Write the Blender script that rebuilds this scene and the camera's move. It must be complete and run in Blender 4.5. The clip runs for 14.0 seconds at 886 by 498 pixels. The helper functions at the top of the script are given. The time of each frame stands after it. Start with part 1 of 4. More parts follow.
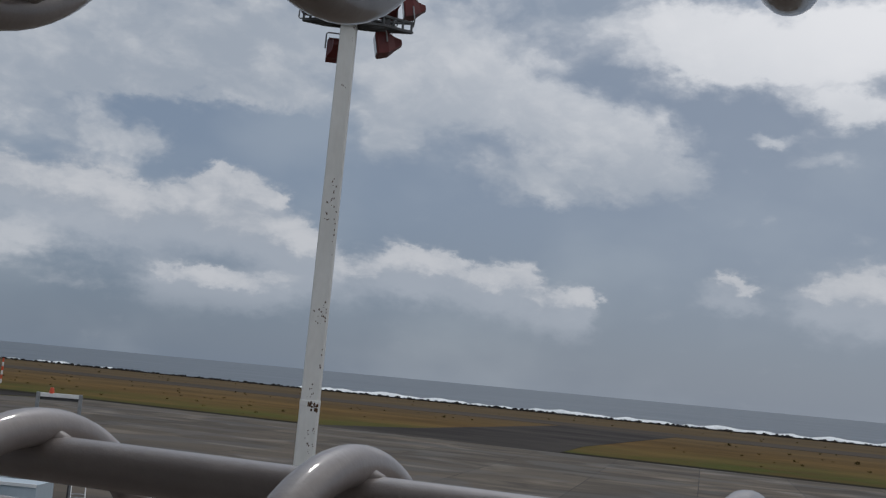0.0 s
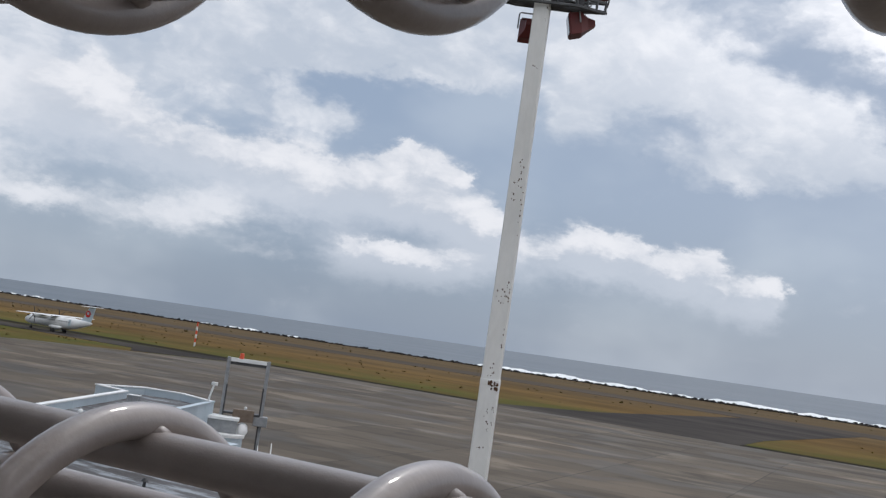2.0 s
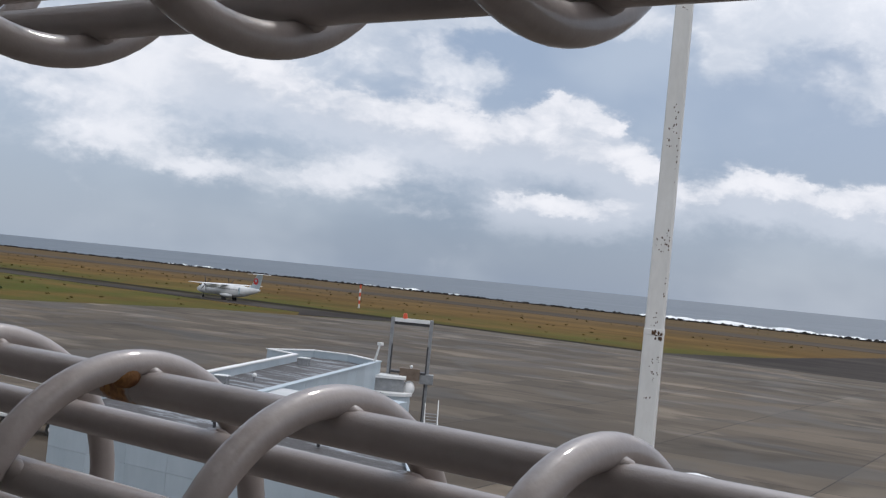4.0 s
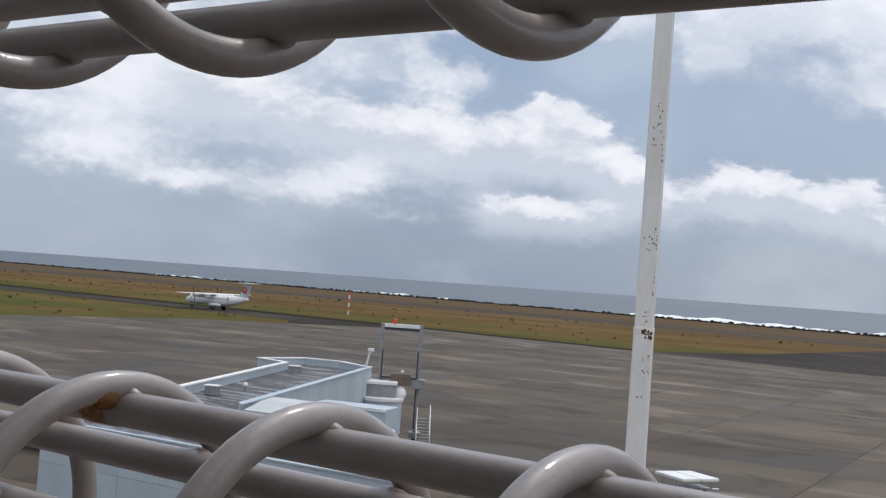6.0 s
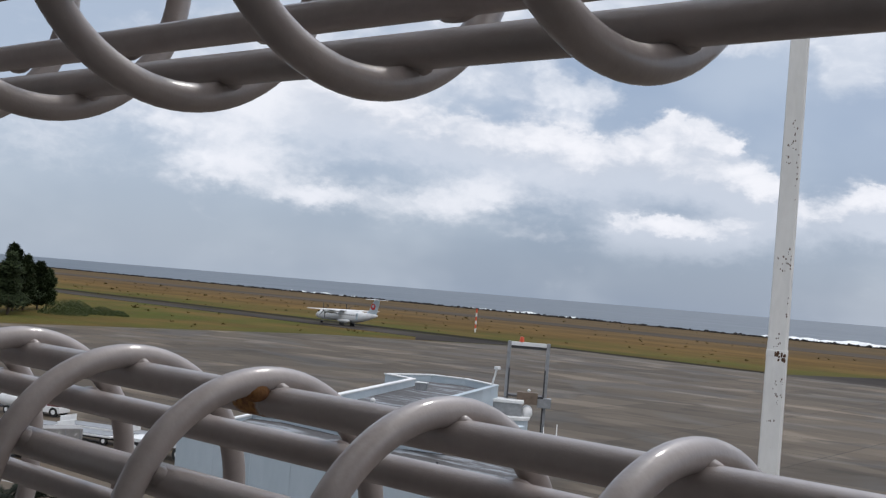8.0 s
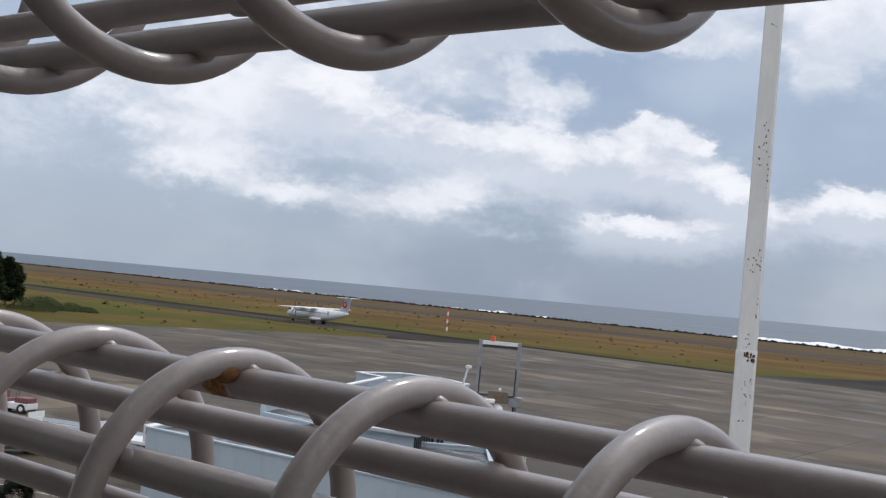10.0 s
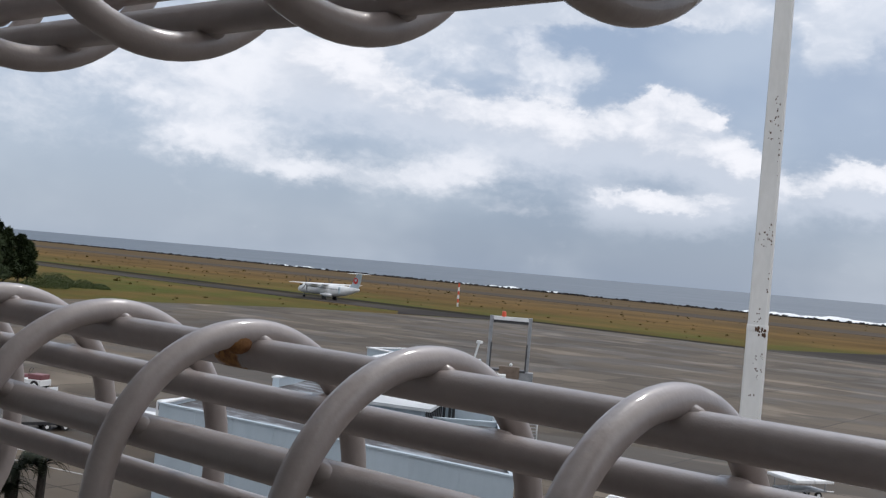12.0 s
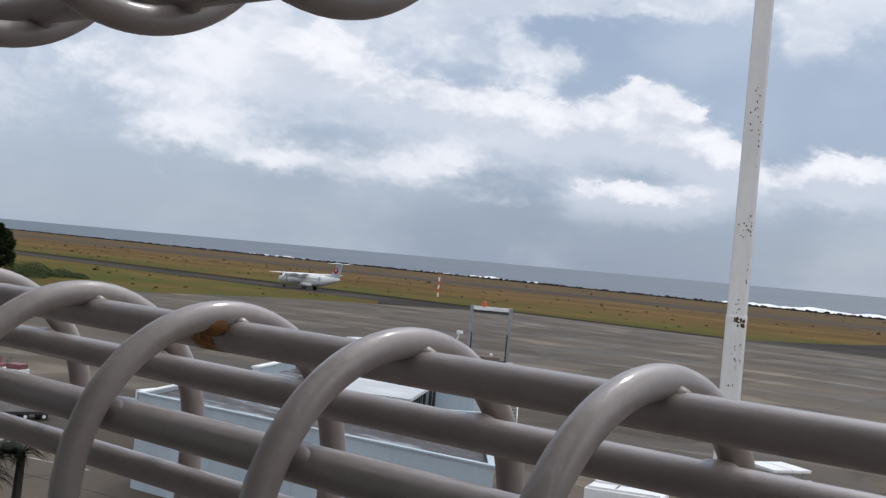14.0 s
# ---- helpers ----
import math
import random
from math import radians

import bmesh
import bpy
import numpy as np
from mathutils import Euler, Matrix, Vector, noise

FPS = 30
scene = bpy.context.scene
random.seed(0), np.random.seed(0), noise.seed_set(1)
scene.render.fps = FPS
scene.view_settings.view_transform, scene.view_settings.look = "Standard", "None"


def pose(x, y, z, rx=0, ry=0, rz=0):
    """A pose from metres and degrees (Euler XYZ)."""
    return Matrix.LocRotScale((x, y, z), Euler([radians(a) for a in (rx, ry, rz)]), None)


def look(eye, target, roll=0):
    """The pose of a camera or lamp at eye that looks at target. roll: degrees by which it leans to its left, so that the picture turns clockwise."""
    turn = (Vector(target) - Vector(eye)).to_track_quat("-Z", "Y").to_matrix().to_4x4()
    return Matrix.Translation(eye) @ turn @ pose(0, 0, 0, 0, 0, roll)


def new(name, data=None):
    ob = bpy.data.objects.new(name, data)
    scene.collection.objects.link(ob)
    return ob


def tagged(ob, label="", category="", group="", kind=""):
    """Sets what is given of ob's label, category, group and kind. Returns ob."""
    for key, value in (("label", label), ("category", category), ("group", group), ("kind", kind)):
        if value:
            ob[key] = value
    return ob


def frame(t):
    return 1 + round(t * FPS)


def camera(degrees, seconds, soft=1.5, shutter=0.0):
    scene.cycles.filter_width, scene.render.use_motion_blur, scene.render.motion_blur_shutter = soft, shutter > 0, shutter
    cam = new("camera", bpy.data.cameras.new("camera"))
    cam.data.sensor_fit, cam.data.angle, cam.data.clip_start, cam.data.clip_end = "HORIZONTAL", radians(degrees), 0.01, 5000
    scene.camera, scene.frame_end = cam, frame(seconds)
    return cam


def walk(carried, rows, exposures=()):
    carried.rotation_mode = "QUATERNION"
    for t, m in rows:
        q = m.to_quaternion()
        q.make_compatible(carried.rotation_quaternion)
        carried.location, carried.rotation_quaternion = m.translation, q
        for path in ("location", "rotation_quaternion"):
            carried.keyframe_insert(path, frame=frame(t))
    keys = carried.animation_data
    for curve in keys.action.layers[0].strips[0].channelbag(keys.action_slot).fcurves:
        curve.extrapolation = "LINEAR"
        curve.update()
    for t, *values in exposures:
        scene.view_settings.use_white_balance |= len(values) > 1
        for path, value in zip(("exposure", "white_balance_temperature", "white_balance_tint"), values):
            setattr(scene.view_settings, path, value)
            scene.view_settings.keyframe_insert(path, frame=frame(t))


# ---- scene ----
# An airfield by the sea, seen through the gap between two mesh fence panels on a viewing deck.
# x runs along the fence, y out over the apron towards the sea, the apron is z = 0.
cam = camera(40.54, 14.0, soft=1.3)


def view(x, y, z, yaw, pitch, roll):
    a, b = radians(yaw), radians(pitch)
    way = Vector((-math.sin(a) * math.cos(b), math.cos(a) * math.cos(b), math.sin(b)))
    return look((x, y, z), Vector((x, y, z)) + way, roll)


PATH = (
    (0, 0.2650, -0.1447, 12.0463, 20.87, 6.12, 5.33),
    (0.2, 0.2577, -0.1488, 12.0541, 20.00, 6.21, 5.59),
    (0.5, 0.2289, -0.1459, 12.0553, 18.22, 6.92, 6.21),
    (0.8, 0.2052, -0.1372, 12.0462, 18.65, 7.31, 6.21),
    (1, 0.1991, -0.1318, 12.0501, 21.18, 6.72, 6.69),
    (1.2, 0.2040, -0.1496, 12.0471, 25.77, 5.51, 7.33),
    (1.5, 0.1969, -0.1470, 12.0515, 28.22, 4.71, 7.69),
    (2, 0.1739, -0.1367, 12.0524, 29.42, 4.19, 8.15),
    (2.5, 0.1791, -0.1389, 12.0502, 31.41, 3.64, 7.99),
    (3, 0.1786, -0.1406, 12.0496, 33.65, 3.29, 7.73),
    (3.5, 0.1798, -0.1502, 12.0549, 36.33, 1.23, 6.13),
    (6, 0.1809, -0.1480, 12.0583, 36.05, 1.41, 4.13),
    (6.5, 0.1805, -0.1445, 12.0567, 35.69, 1.93, 4.63),
    (7, 0.1841, -0.1521, 12.0553, 38.11, 1.94, 4.86),
    (7.5, 0.1944, -0.1648, 12.0553, 41.46, 1.80, 4.92),
    (8, 0.1924, -0.1619, 12.0561, 42.18, 1.80, 4.74),
    (10.5, 0.1887, -0.1584, 12.0513, 40.56, 1.92, 5.26),
    (11, 0.1888, -0.1584, 12.0504, 40.49, 2.01, 5.31),
    (11.5, 0.1914, -0.1623, 12.0493, 40.91, 1.88, 5.49),
    (12, 0.1924, -0.1615, 12.0517, 41.25, 0.65, 4.96),
    (12.5, 0.1906, -0.1587, 12.0509, 40.91, -0.12, 4.73),
    (13, 0.1910, -0.1592, 12.0503, 40.65, -0.18, 4.94),
    (13.5, 0.1893, -0.1589, 12.0502, 40.37, 0.06, 5.04),
    (14, 0.1894, -0.1580, 12.0499, 40.28, 0.26, 5.11),
)
EXPOSURES = (
    (0, -0.55, 6400, 10), (0.1, -0.2, 6500, 10), (0.3, -0.05, 6500, 11), (0.5, -0.1, 6500, 11), (0.7, -0.2, 6500, 11), (0.85, -0.42, 6400, 10), (1.05, -0.5, 6400, 10),
    (1.25, 0.05, 6500, 11), (1.5, 0.10, 6500, 11), (3.0, 0.16, 6500, 12), (6.0, 0.22, 6500, 12), (14.0, 0.27, 6500, 12),
)
walk(cam, [(row[0], view(*row[1:])) for row in PATH], EXPOSURES)

# ---- world: Nishita sky behind broken cloud, weak veiled sun ----
SUN_AZ, SUN_EL = -15.0, 55.0      # degrees to the right of +y, and up
world = bpy.data.worlds.new("world")
scene.world = world
world.use_nodes = True
wt = world.node_tree
for nd in list(wt.nodes):
    wt.nodes.remove(nd)


class Graph:
    """Short hand for building a node tree."""

    def __init__(self, tree):
        self.tree = tree

    def put(self, kind, operation=None):
        nd = self.tree.nodes.new(kind)
        if operation:
            nd.operation = operation
        return nd

    def wire(self, value, socket):
        if isinstance(value, bpy.types.NodeSocket):
            self.tree.links.new(value, socket)
        else:
            socket.default_value = value

    def math(self, op, a, b=0.0, c=0.0, clamp=False):
        nd = self.put("ShaderNodeMath", op)
        nd.use_clamp = clamp
        for i, v in enumerate((a, b, c)):
            self.wire(v, nd.inputs[i])
        return nd.outputs[0]

    def vec(self, op, a, b=(0, 0, 0)):
        nd = self.put("ShaderNodeVectorMath", op)
        self.wire(a, nd.inputs[0])
        self.wire(b, nd.inputs[1])
        return nd.outputs["Value"] if op in ("LENGTH", "DISTANCE", "DOT_PRODUCT") else nd.outputs[0]

    def xyz(self, x, y, z=0.0):
        nd = self.put("ShaderNodeCombineXYZ")
        for i, v in enumerate((x, y, z)):
            self.wire(v, nd.inputs[i])
        return nd.outputs[0]

    def split(self, v):
        nd = self.put("ShaderNodeSeparateXYZ")
        self.wire(v, nd.inputs[0])
        return nd.outputs

    def noise(self, v, scale, detail=4.0, rough=0.55, color=False, distortion=0.0):
        nd = self.put("ShaderNodeTexNoise")
        self.wire(v, nd.inputs["Vector"])
        nd.inputs["Scale"].default_value, nd.inputs["Detail"].default_value = scale, detail
        nd.inputs["Roughness"].default_value, nd.inputs["Distortion"].default_value = rough, distortion
        return nd.outputs["Color" if color else 0]

    def ramp(self, value, low, high, to_low=0.0, to_high=1.0, smooth=True):
        nd = self.put("ShaderNodeMapRange")
        nd.interpolation_type = "SMOOTHSTEP" if smooth else "LINEAR"
        for i, v in enumerate((value, low, high, to_low, to_high)):
            self.wire(v, nd.inputs[i])
        return nd.outputs[0]

    def mix(self, fac, a, b):
        nd = self.put("ShaderNodeMix")
        nd.data_type = "RGBA"
        self.wire(fac, nd.inputs[0])
        for v, s in ((a, nd.inputs[6]), (b, nd.inputs[7])):
            self.wire((*v, 1.0) if isinstance(v, tuple) and len(v) == 3 else v, s)
        return nd.outputs[2]


# banks of cloud: bearing to the left of +y, height (degrees), half widths, weight
TOWERS = (
    (32.0, 8.6, 1.0, 0.54, 1), (30.1, 8.3, 1.1, 0.60, 1), (29.0, 7.7, 0.6, 0.35, 0.8), (32.7, 7.5, 1.2, 0.60, 1), (31.0, 6.8, 1.9, 0.81, 1), (28.7, 6.1, 1.6, 0.68, 1), (27.2, 5.6, 1.1, 0.49, 1),
    (34.7, 6.4, 2.2, 0.87, 1), (36.7, 7.1, 1.9, 0.95, 0.9), (39.0, 7.4, 1.9, 0.87, 0.9), (41.3, 7.4, 1.6, 0.87, 0.9), (43.6, 7.7, 1.6, 0.95, 1), (47.6, 9.5, 1.5, 0.87, 1.1), (46.1, 8.7, 1.4, 0.95, 1.1),
    (48.6, 7.8, 1.9, 1.09, 0.9),
)
CLOUD_ROW = (
    (33.8, 3.8, 1.2, 0.65, 1), (31.9, 3.6, 1.6, 0.54, 1), (28.4, 4.0, 1.4, 0.54, 1), (30.1, 3.3, 1.4, 0.41, 0.8), (25.5, 4.6, 1.6, 0.65, 1), (22.8, 5.4, 1.1, 0.65, 1.1), (21.2, 5.4, 1.1, 0.65, 1.1),
    (19.3, 4.7, 1.4, 0.60, 1), (17.3, 5.1, 1.1, 0.65, 1), (15.6, 4.2, 1.4, 0.60, 0.9), (13.9, 4.5, 0.7, 0.49, 0.8), (14.1, 3.4, 1.1, 0.38, 0.6), (7.4, 5.7, 1.0, 0.46, 0.9), (6.2, 5.3, 0.9, 0.35, 0.8),
    (1.7, 5.9, 1.9, 0.95, 1), (-0.0, 5.4, 1.6, 0.87, 1), (3.5, 5.2, 1.0, 0.54, 0.8), (13.9, 4.2, 0.6, 0.30, 0.5),
)
SOFT_BANKS = (
    (49.3, 3.9, 1.6, 0.54, 0.6), (47.5, 4.0, 1.6, 0.41, 0.6), (43.3, 3.8, 1.9, 0.60, 0.6), (41.5, 4.5, 1.5, 0.65, 0.6), (39.9, 5.0, 1.0, 0.54, 0.6), (51.4, 6.1, 2.2, 0.98, 0.6), (53.4, 7.9, 1.9, 1.49, 0.6),
    (38.1, 2.9, 1.6, 0.35, 0.4), (53.1, 4.5, 2.2, 0.49, 0.4), (37.9, 5.7, 2.2, 0.81, 0.5), (60.6, 5.6, 2.4, 1.09, 0.5), (57.0, 6.8, 1.6, 0.54, 0.5), (50.6, 8.1, 1.9, 0.81, 0.7), (48.6, 8.9, 1.9, 1.22, 0.8),
    (52.5, 5.1, 2.2, 0.68, 0.4),
)
VEILS = (
    (23.0, 13.2, 3.0, 2.44, 0.8), (20.3, 14.0, 3.0, 1.63, 0.7), (17.3, 13.0, 2.6, 1.76, 0.8), (14.6, 12.6, 2.3, 1.36, 0.8), (12.2, 11.6, 2.3, 1.49, 0.8), (10.0, 10.2, 1.9, 1.22, 0.7), (14.3, 9.7, 3.3, 1.03, 0.7),
    (17.6, 9.7, 2.4, 1.22, 0.6), (24.1, 11.0, 1.6, 1.49, 0.6), (9.5, 15.8, 3.3, 1.03, 0.8), (5.3, 16.0, 3.0, 1.09, 0.8), (1.5, 13.6, 1.9, 0.60, 0.6), (5.7, 12.4, 1.2, 0.30, 0.6), (2.8, 14.2, 1.4, 0.38, 0.6),
    (1.8, 17.3, 3.3, 1.63, 0.9), (9.6, 17.6, 4.1, 1.22, 0.8), (2.6, 11.5, 2.4, 0.49, 0.4),
)
BROAD_VEILS = (
    (45, 13, 7, 2.6, 0.7), (57, 9, 6, 2.4, 0.55), (41, 8.2, 8, 2.4, 0.5), (51, 8, 8, 2.4, 0.4), (49, 5.2, 8, 1.2, 0.25), (33, 16, 8, 2.2, 0.6),
    (22, 17, 8, 2.2, 0.6), (27, 5.2, 10, 1.2, 0.3), (3, 15, 6, 3, 0.4), (2, 6, 6, 2.5, 0.3),
)
HIGH_VEILS = (
    (37.9, 14.5, 4.1, 1.22, 0.7), (31.4, 14.8, 4.1, 1.09, 0.7), (39.3, 12.2, 2.4, 0.76, 0.6), (35.0, 12.2, 3.0, 0.54, 0.4), (38.7, 12.9, 4.1, 0.98, 0.7), (42.4, 10.8, 3.3, 0.76, 0.5), (33.2, 13.0, 4.1, 0.98, 0.7),
    (29.0, 12.7, 2.7, 0.81, 0.6), (35.4, 9.6, 1.5, 0.65, 0.5), (37.4, 9.8, 2.4, 0.68, 0.4), (51.6, 10.6, 3.3, 1.63, 0.6), (54.1, 6.0, 2.2, 1.63, 0.4),
)
w = Graph(wt)
ray = w.put("ShaderNodeTexCoord").outputs["Generated"]
dx, dy, dz = w.split(w.vec("NORMALIZE", ray))
bearing = w.math("MULTIPLY", w.math("ARCTAN2", w.math("MULTIPLY", dx, -1.0), dy), 57.2958)
height = w.math("MULTIPLY", w.math("ARCSINE", dz), 57.2958)
flat = w.xyz(w.math("MULTIPLY", bearing, 0.10), w.math("MULTIPLY", height, 0.16))
swirl = w.vec("SUBTRACT", w.noise(flat, 1.5, 2.0, 0.5, color=True), (0.5, 0.5, 0.5))
curl = w.vec("SUBTRACT", w.noise(flat, 8.0, 4.0, 0.6, color=True), (0.5, 0.5, 0.5))
ruffle = w.vec("SUBTRACT", w.noise(flat, 24.0, 4.0, 0.6, color=True), (0.5, 0.5, 0.5))
place = w.vec("ADD", w.xyz(bearing, height), w.vec("ADD", w.vec("MULTIPLY", swirl, (1.2, 0.6, 0.0)), w.vec("MULTIPLY", curl, (2.2, 1.4, 0.0))))
place = w.vec("ADD", place, w.vec("MULTIPLY", ruffle, (0.42, 0.32, 0.0)))


def banks(at, rows, wide=1.0, tall=1.0):
    total = 0.0
    for a, e, wa, we, amount in rows:
        off = w.vec("MULTIPLY", w.vec("SUBTRACT", at, (a, e, 0)), (1 / (wa * wide), 1 / (we * tall), 0))
        fall = w.math("EXPONENT", w.math("MULTIPLY", w.vec("DOT_PRODUCT", off, off), -0.8))
        total = w.math("ADD", total, w.math("MULTIPLY", fall, amount))
    return total


def billow(at, scale):
    nd = w.put("ShaderNodeTexVoronoi")
    nd.feature = "SMOOTH_F1"
    nd.inputs["Smoothness"].default_value = 0.6
    nd.inputs["Scale"].default_value, nd.inputs["Detail"].default_value, nd.inputs["Roughness"].default_value = scale, 3.0, 0.5
    w.wire(at, nd.inputs["Vector"])
    return w.math("SUBTRACT", 0.55, nd.outputs["Distance"])


bent = w.vec("ADD", flat, w.vec("ADD", w.vec("MULTIPLY", swirl, (0.30, 0.22, 0)), w.vec("MULTIPLY", curl, (0.10, 0.08, 0))))
soft = w.math("SUBTRACT", w.noise(bent, 2.3, 5.0, 0.5), 0.5)
fine = w.math("SUBTRACT", w.noise(bent, 9.0, 6.0, 0.6), 0.5)
puff = billow(bent, 4.5)
CUMULUS = TOWERS + CLOUD_ROW
low_cover = banks(place, CUMULUS, 1.08, 1.22)
low_under = banks(w.vec("ADD", place, (-0.25, 0.75, 0.0)), CUMULUS, 1.15, 1.6)
low_soft = banks(place, SOFT_BANKS, 1.1, 1.3)
cumulus = w.math("ADD", w.math("ADD", low_cover, w.math("MULTIPLY", fine, 0.32)), w.math("ADD", w.math("MULTIPLY", puff, 0.3), w.math("MULTIPLY", soft, 0.3)))
wisps = w.math("ADD", w.math("ADD", low_soft, w.math("MULTIPLY", fine, 0.7)), w.math("MULTIPLY", soft, 1.0))
beyond = w.math("ADD", w.ramp(w.math("ABSOLUTE", w.math("SUBTRACT", bearing, 30.0)), 40, 75, 0.0, 0.55), w.ramp(height, 17, 30, 0.0, 0.55))
high_cover = w.math("ADD", banks(place, VEILS + HIGH_VEILS + BROAD_VEILS), beyond)
stratus = w.math("ADD", high_cover, w.math("ADD", w.math("MULTIPLY", puff, 0.35), w.math("MULTIPLY_ADD", soft, 0.6, w.math("MULTIPLY", fine, 0.28))))

sky = w.put("ShaderNodeTexSky")
sky.sky_type, sky.sun_disc = "NISHITA", False
sky.sun_elevation, sky.sun_rotation = radians(SUN_EL), radians(SUN_AZ)
clear = w.vec("MULTIPLY", sky.outputs[0], (0.07, 0.07, 0.07))
veil = w.mix(w.ramp(height, 0.5, 9.0), (0.228, 0.298, 0.400), (0.280, 0.362, 0.490))
veil = w.mix(w.ramp(bearing, 40, 0, 0.0, 0.35), veil, (0.52, 0.56, 0.635))
veil = w.mix(w.ramp(w.noise(flat, 0.8, 4.0, 0.5), 0.42, 0.70, 0.0, 0.4), veil, (0.54, 0.61, 0.69))
veil = w.mix(w.ramp(bearing, 36, 56, 0.0, 0.32), veil, (0.55, 0.62, 0.70))
base = w.mix(0.88, clear, veil)
high_tone = w.math("ADD", w.math("MULTIPLY", fine, 0.7), w.math("MULTIPLY_ADD", soft, 1.5, w.math("MULTIPLY", puff, 0.4)))
high_color = w.mix(w.ramp(w.math("ADD", high_tone, 0.40), 0.0, 1.0), (0.49, 0.55, 0.635), (0.80, 0.825, 0.865))
high_color = w.mix(w.math("MULTIPLY", w.ramp(bearing, 34, -2), w.ramp(height, 8, 18)), high_color, (1.2, 1.2, 1.22))
scene_sky = w.mix(w.math("MULTIPLY", w.ramp(stratus, 0.18, 0.88), 0.92), base, high_color)
scene_sky = w.mix(w.math("MULTIPLY", w.ramp(wisps, 0.10, 1.15), 0.85), scene_sky, (0.76, 0.785, 0.83))
low_tone = w.math("ADD", w.math("MULTIPLY_ADD", fine, 0.9, w.math("MULTIPLY", w.math("SUBTRACT", low_cover, w.math("MULTIPLY", low_under, 0.6)), 0.75)), w.math("MULTIPLY_ADD", puff, 0.5, w.math("MULTIPLY", soft, 0.5)))
low_color = w.mix(w.ramp(low_tone, -0.40, 0.70), (0.48, 0.535, 0.615), (0.77, 0.79, 0.83))
edge = w.ramp(low_tone, -0.20, 0.40, 1.6, 0.80)
amount = w.math("MULTIPLY", w.ramp(cumulus, 0.16, edge), w.ramp(height, 1.2, 3.0, 0.0, 0.97))
shade = w.math("MULTIPLY", w.ramp(w.math("ADD", low_under, w.math("MULTIPLY_ADD", fine, 0.5, w.math("MULTIPLY", soft, 0.6))), 0.15, 1.5), w.ramp(height, 1.0, 3.5, 0.0, 0.72))
both = w.mix(amount, w.mix(shade, scene_sky, (0.57, 0.62, 0.695)), low_color)
# the cloud is brightest round the veiled sun, high above the view
to_sun = (math.sin(radians(SUN_AZ)) * math.cos(radians(SUN_EL)), math.cos(radians(SUN_AZ)) * math.cos(radians(SUN_EL)), math.sin(radians(SUN_EL)))
glow = w.math("MULTIPLY_ADD", w.ramp(w.vec("DOT_PRODUCT", w.vec("NORMALIZE", ray), to_sun), 0.80, 1.0), 1.2, 1.0)
both = w.vec("MULTIPLY", both, w.xyz(glow, glow, glow))
back = w.put("ShaderNodeBackground")
wt.links.new(both, back.inputs[0])
back.inputs[1].default_value = 1.0
wt.links.new(back.outputs[0], w.put("ShaderNodeOutputWorld").inputs[0])

sun_data = bpy.data.lights.new("sun", "SUN")
sun_data.energy, sun_data.angle, sun_data.color = 0.85, radians(6), (1.0, 0.96, 0.9)
sun = new("sun", sun_data)
sa, se = radians(SUN_AZ), radians(SUN_EL)
sun.matrix_world = look((0, 0, 60), Vector((0, 0, 60)) - Vector((math.sin(sa) * math.cos(se), math.cos(sa) * math.cos(se), math.sin(se))))


# ---- materials ----
def mat(name, dark, light, scale=1.0, rough=0.6, metal=0.0, bump=0.0, bump_scale=None, stretch=(1, 1, 1), low=0.3, high=0.7,
        detail=6.0, rough_var=0.1, coat=0.0, spec=0.5, wear=None, wear_scale=3.0, wear_at=(0.62, 0.7), vary=0.0):
    """Two tones mixed by noise, with fine relief; wear: a third colour in patches; vary: piece by piece."""
    m = bpy.data.materials.new(name)
    m.use_nodes = True
    t = Graph(m.node_tree)
    bsdf = m.node_tree.nodes["Principled BSDF"]
    pos = t.vec("MULTIPLY", t.put("ShaderNodeTexCoord").outputs["Object"], stretch)
    n1 = t.noise(pos, scale, detail)
    n2 = t.noise(pos, scale * 7.3, 4.0)
    tone = t.math("ADD", t.math("MULTIPLY", n1, 0.72), t.math("MULTIPLY", n2, 0.28))
    color = t.mix(t.ramp(tone, low, high), dark, light)
    if vary:
        gain = t.math("MULTIPLY_ADD", t.put("ShaderNodeObjectInfo").outputs["Random"], 2 * vary, 1 - vary)
        color = t.vec("MULTIPLY", color, t.xyz(gain, gain, gain))
    if wear:
        color = t.mix(t.ramp(t.noise(pos, wear_scale, 7.0, 0.65), *wear_at), color, wear)
    t.wire(color, bsdf.inputs["Base Color"])
    t.wire(t.math("MULTIPLY_ADD", n2, 2 * rough_var, rough - rough_var), bsdf.inputs["Roughness"])
    bsdf.inputs["Metallic"].default_value = metal
    bsdf.inputs["Specular IOR Level"].default_value = spec
    bsdf.inputs["Coat Weight"].default_value = coat
    bsdf.inputs["Coat Roughness"].default_value = 0.07
    if bump:
        nd = t.put("ShaderNodeBump")
        nd.inputs["Strength"].default_value, nd.inputs["Distance"].default_value = 1.0, bump
        t.wire(t.noise(pos, bump_scale or scale * 5, 5.0), nd.inputs["Height"])
        t.wire(nd.outputs[0], bsdf.inputs["Normal"])
    return m


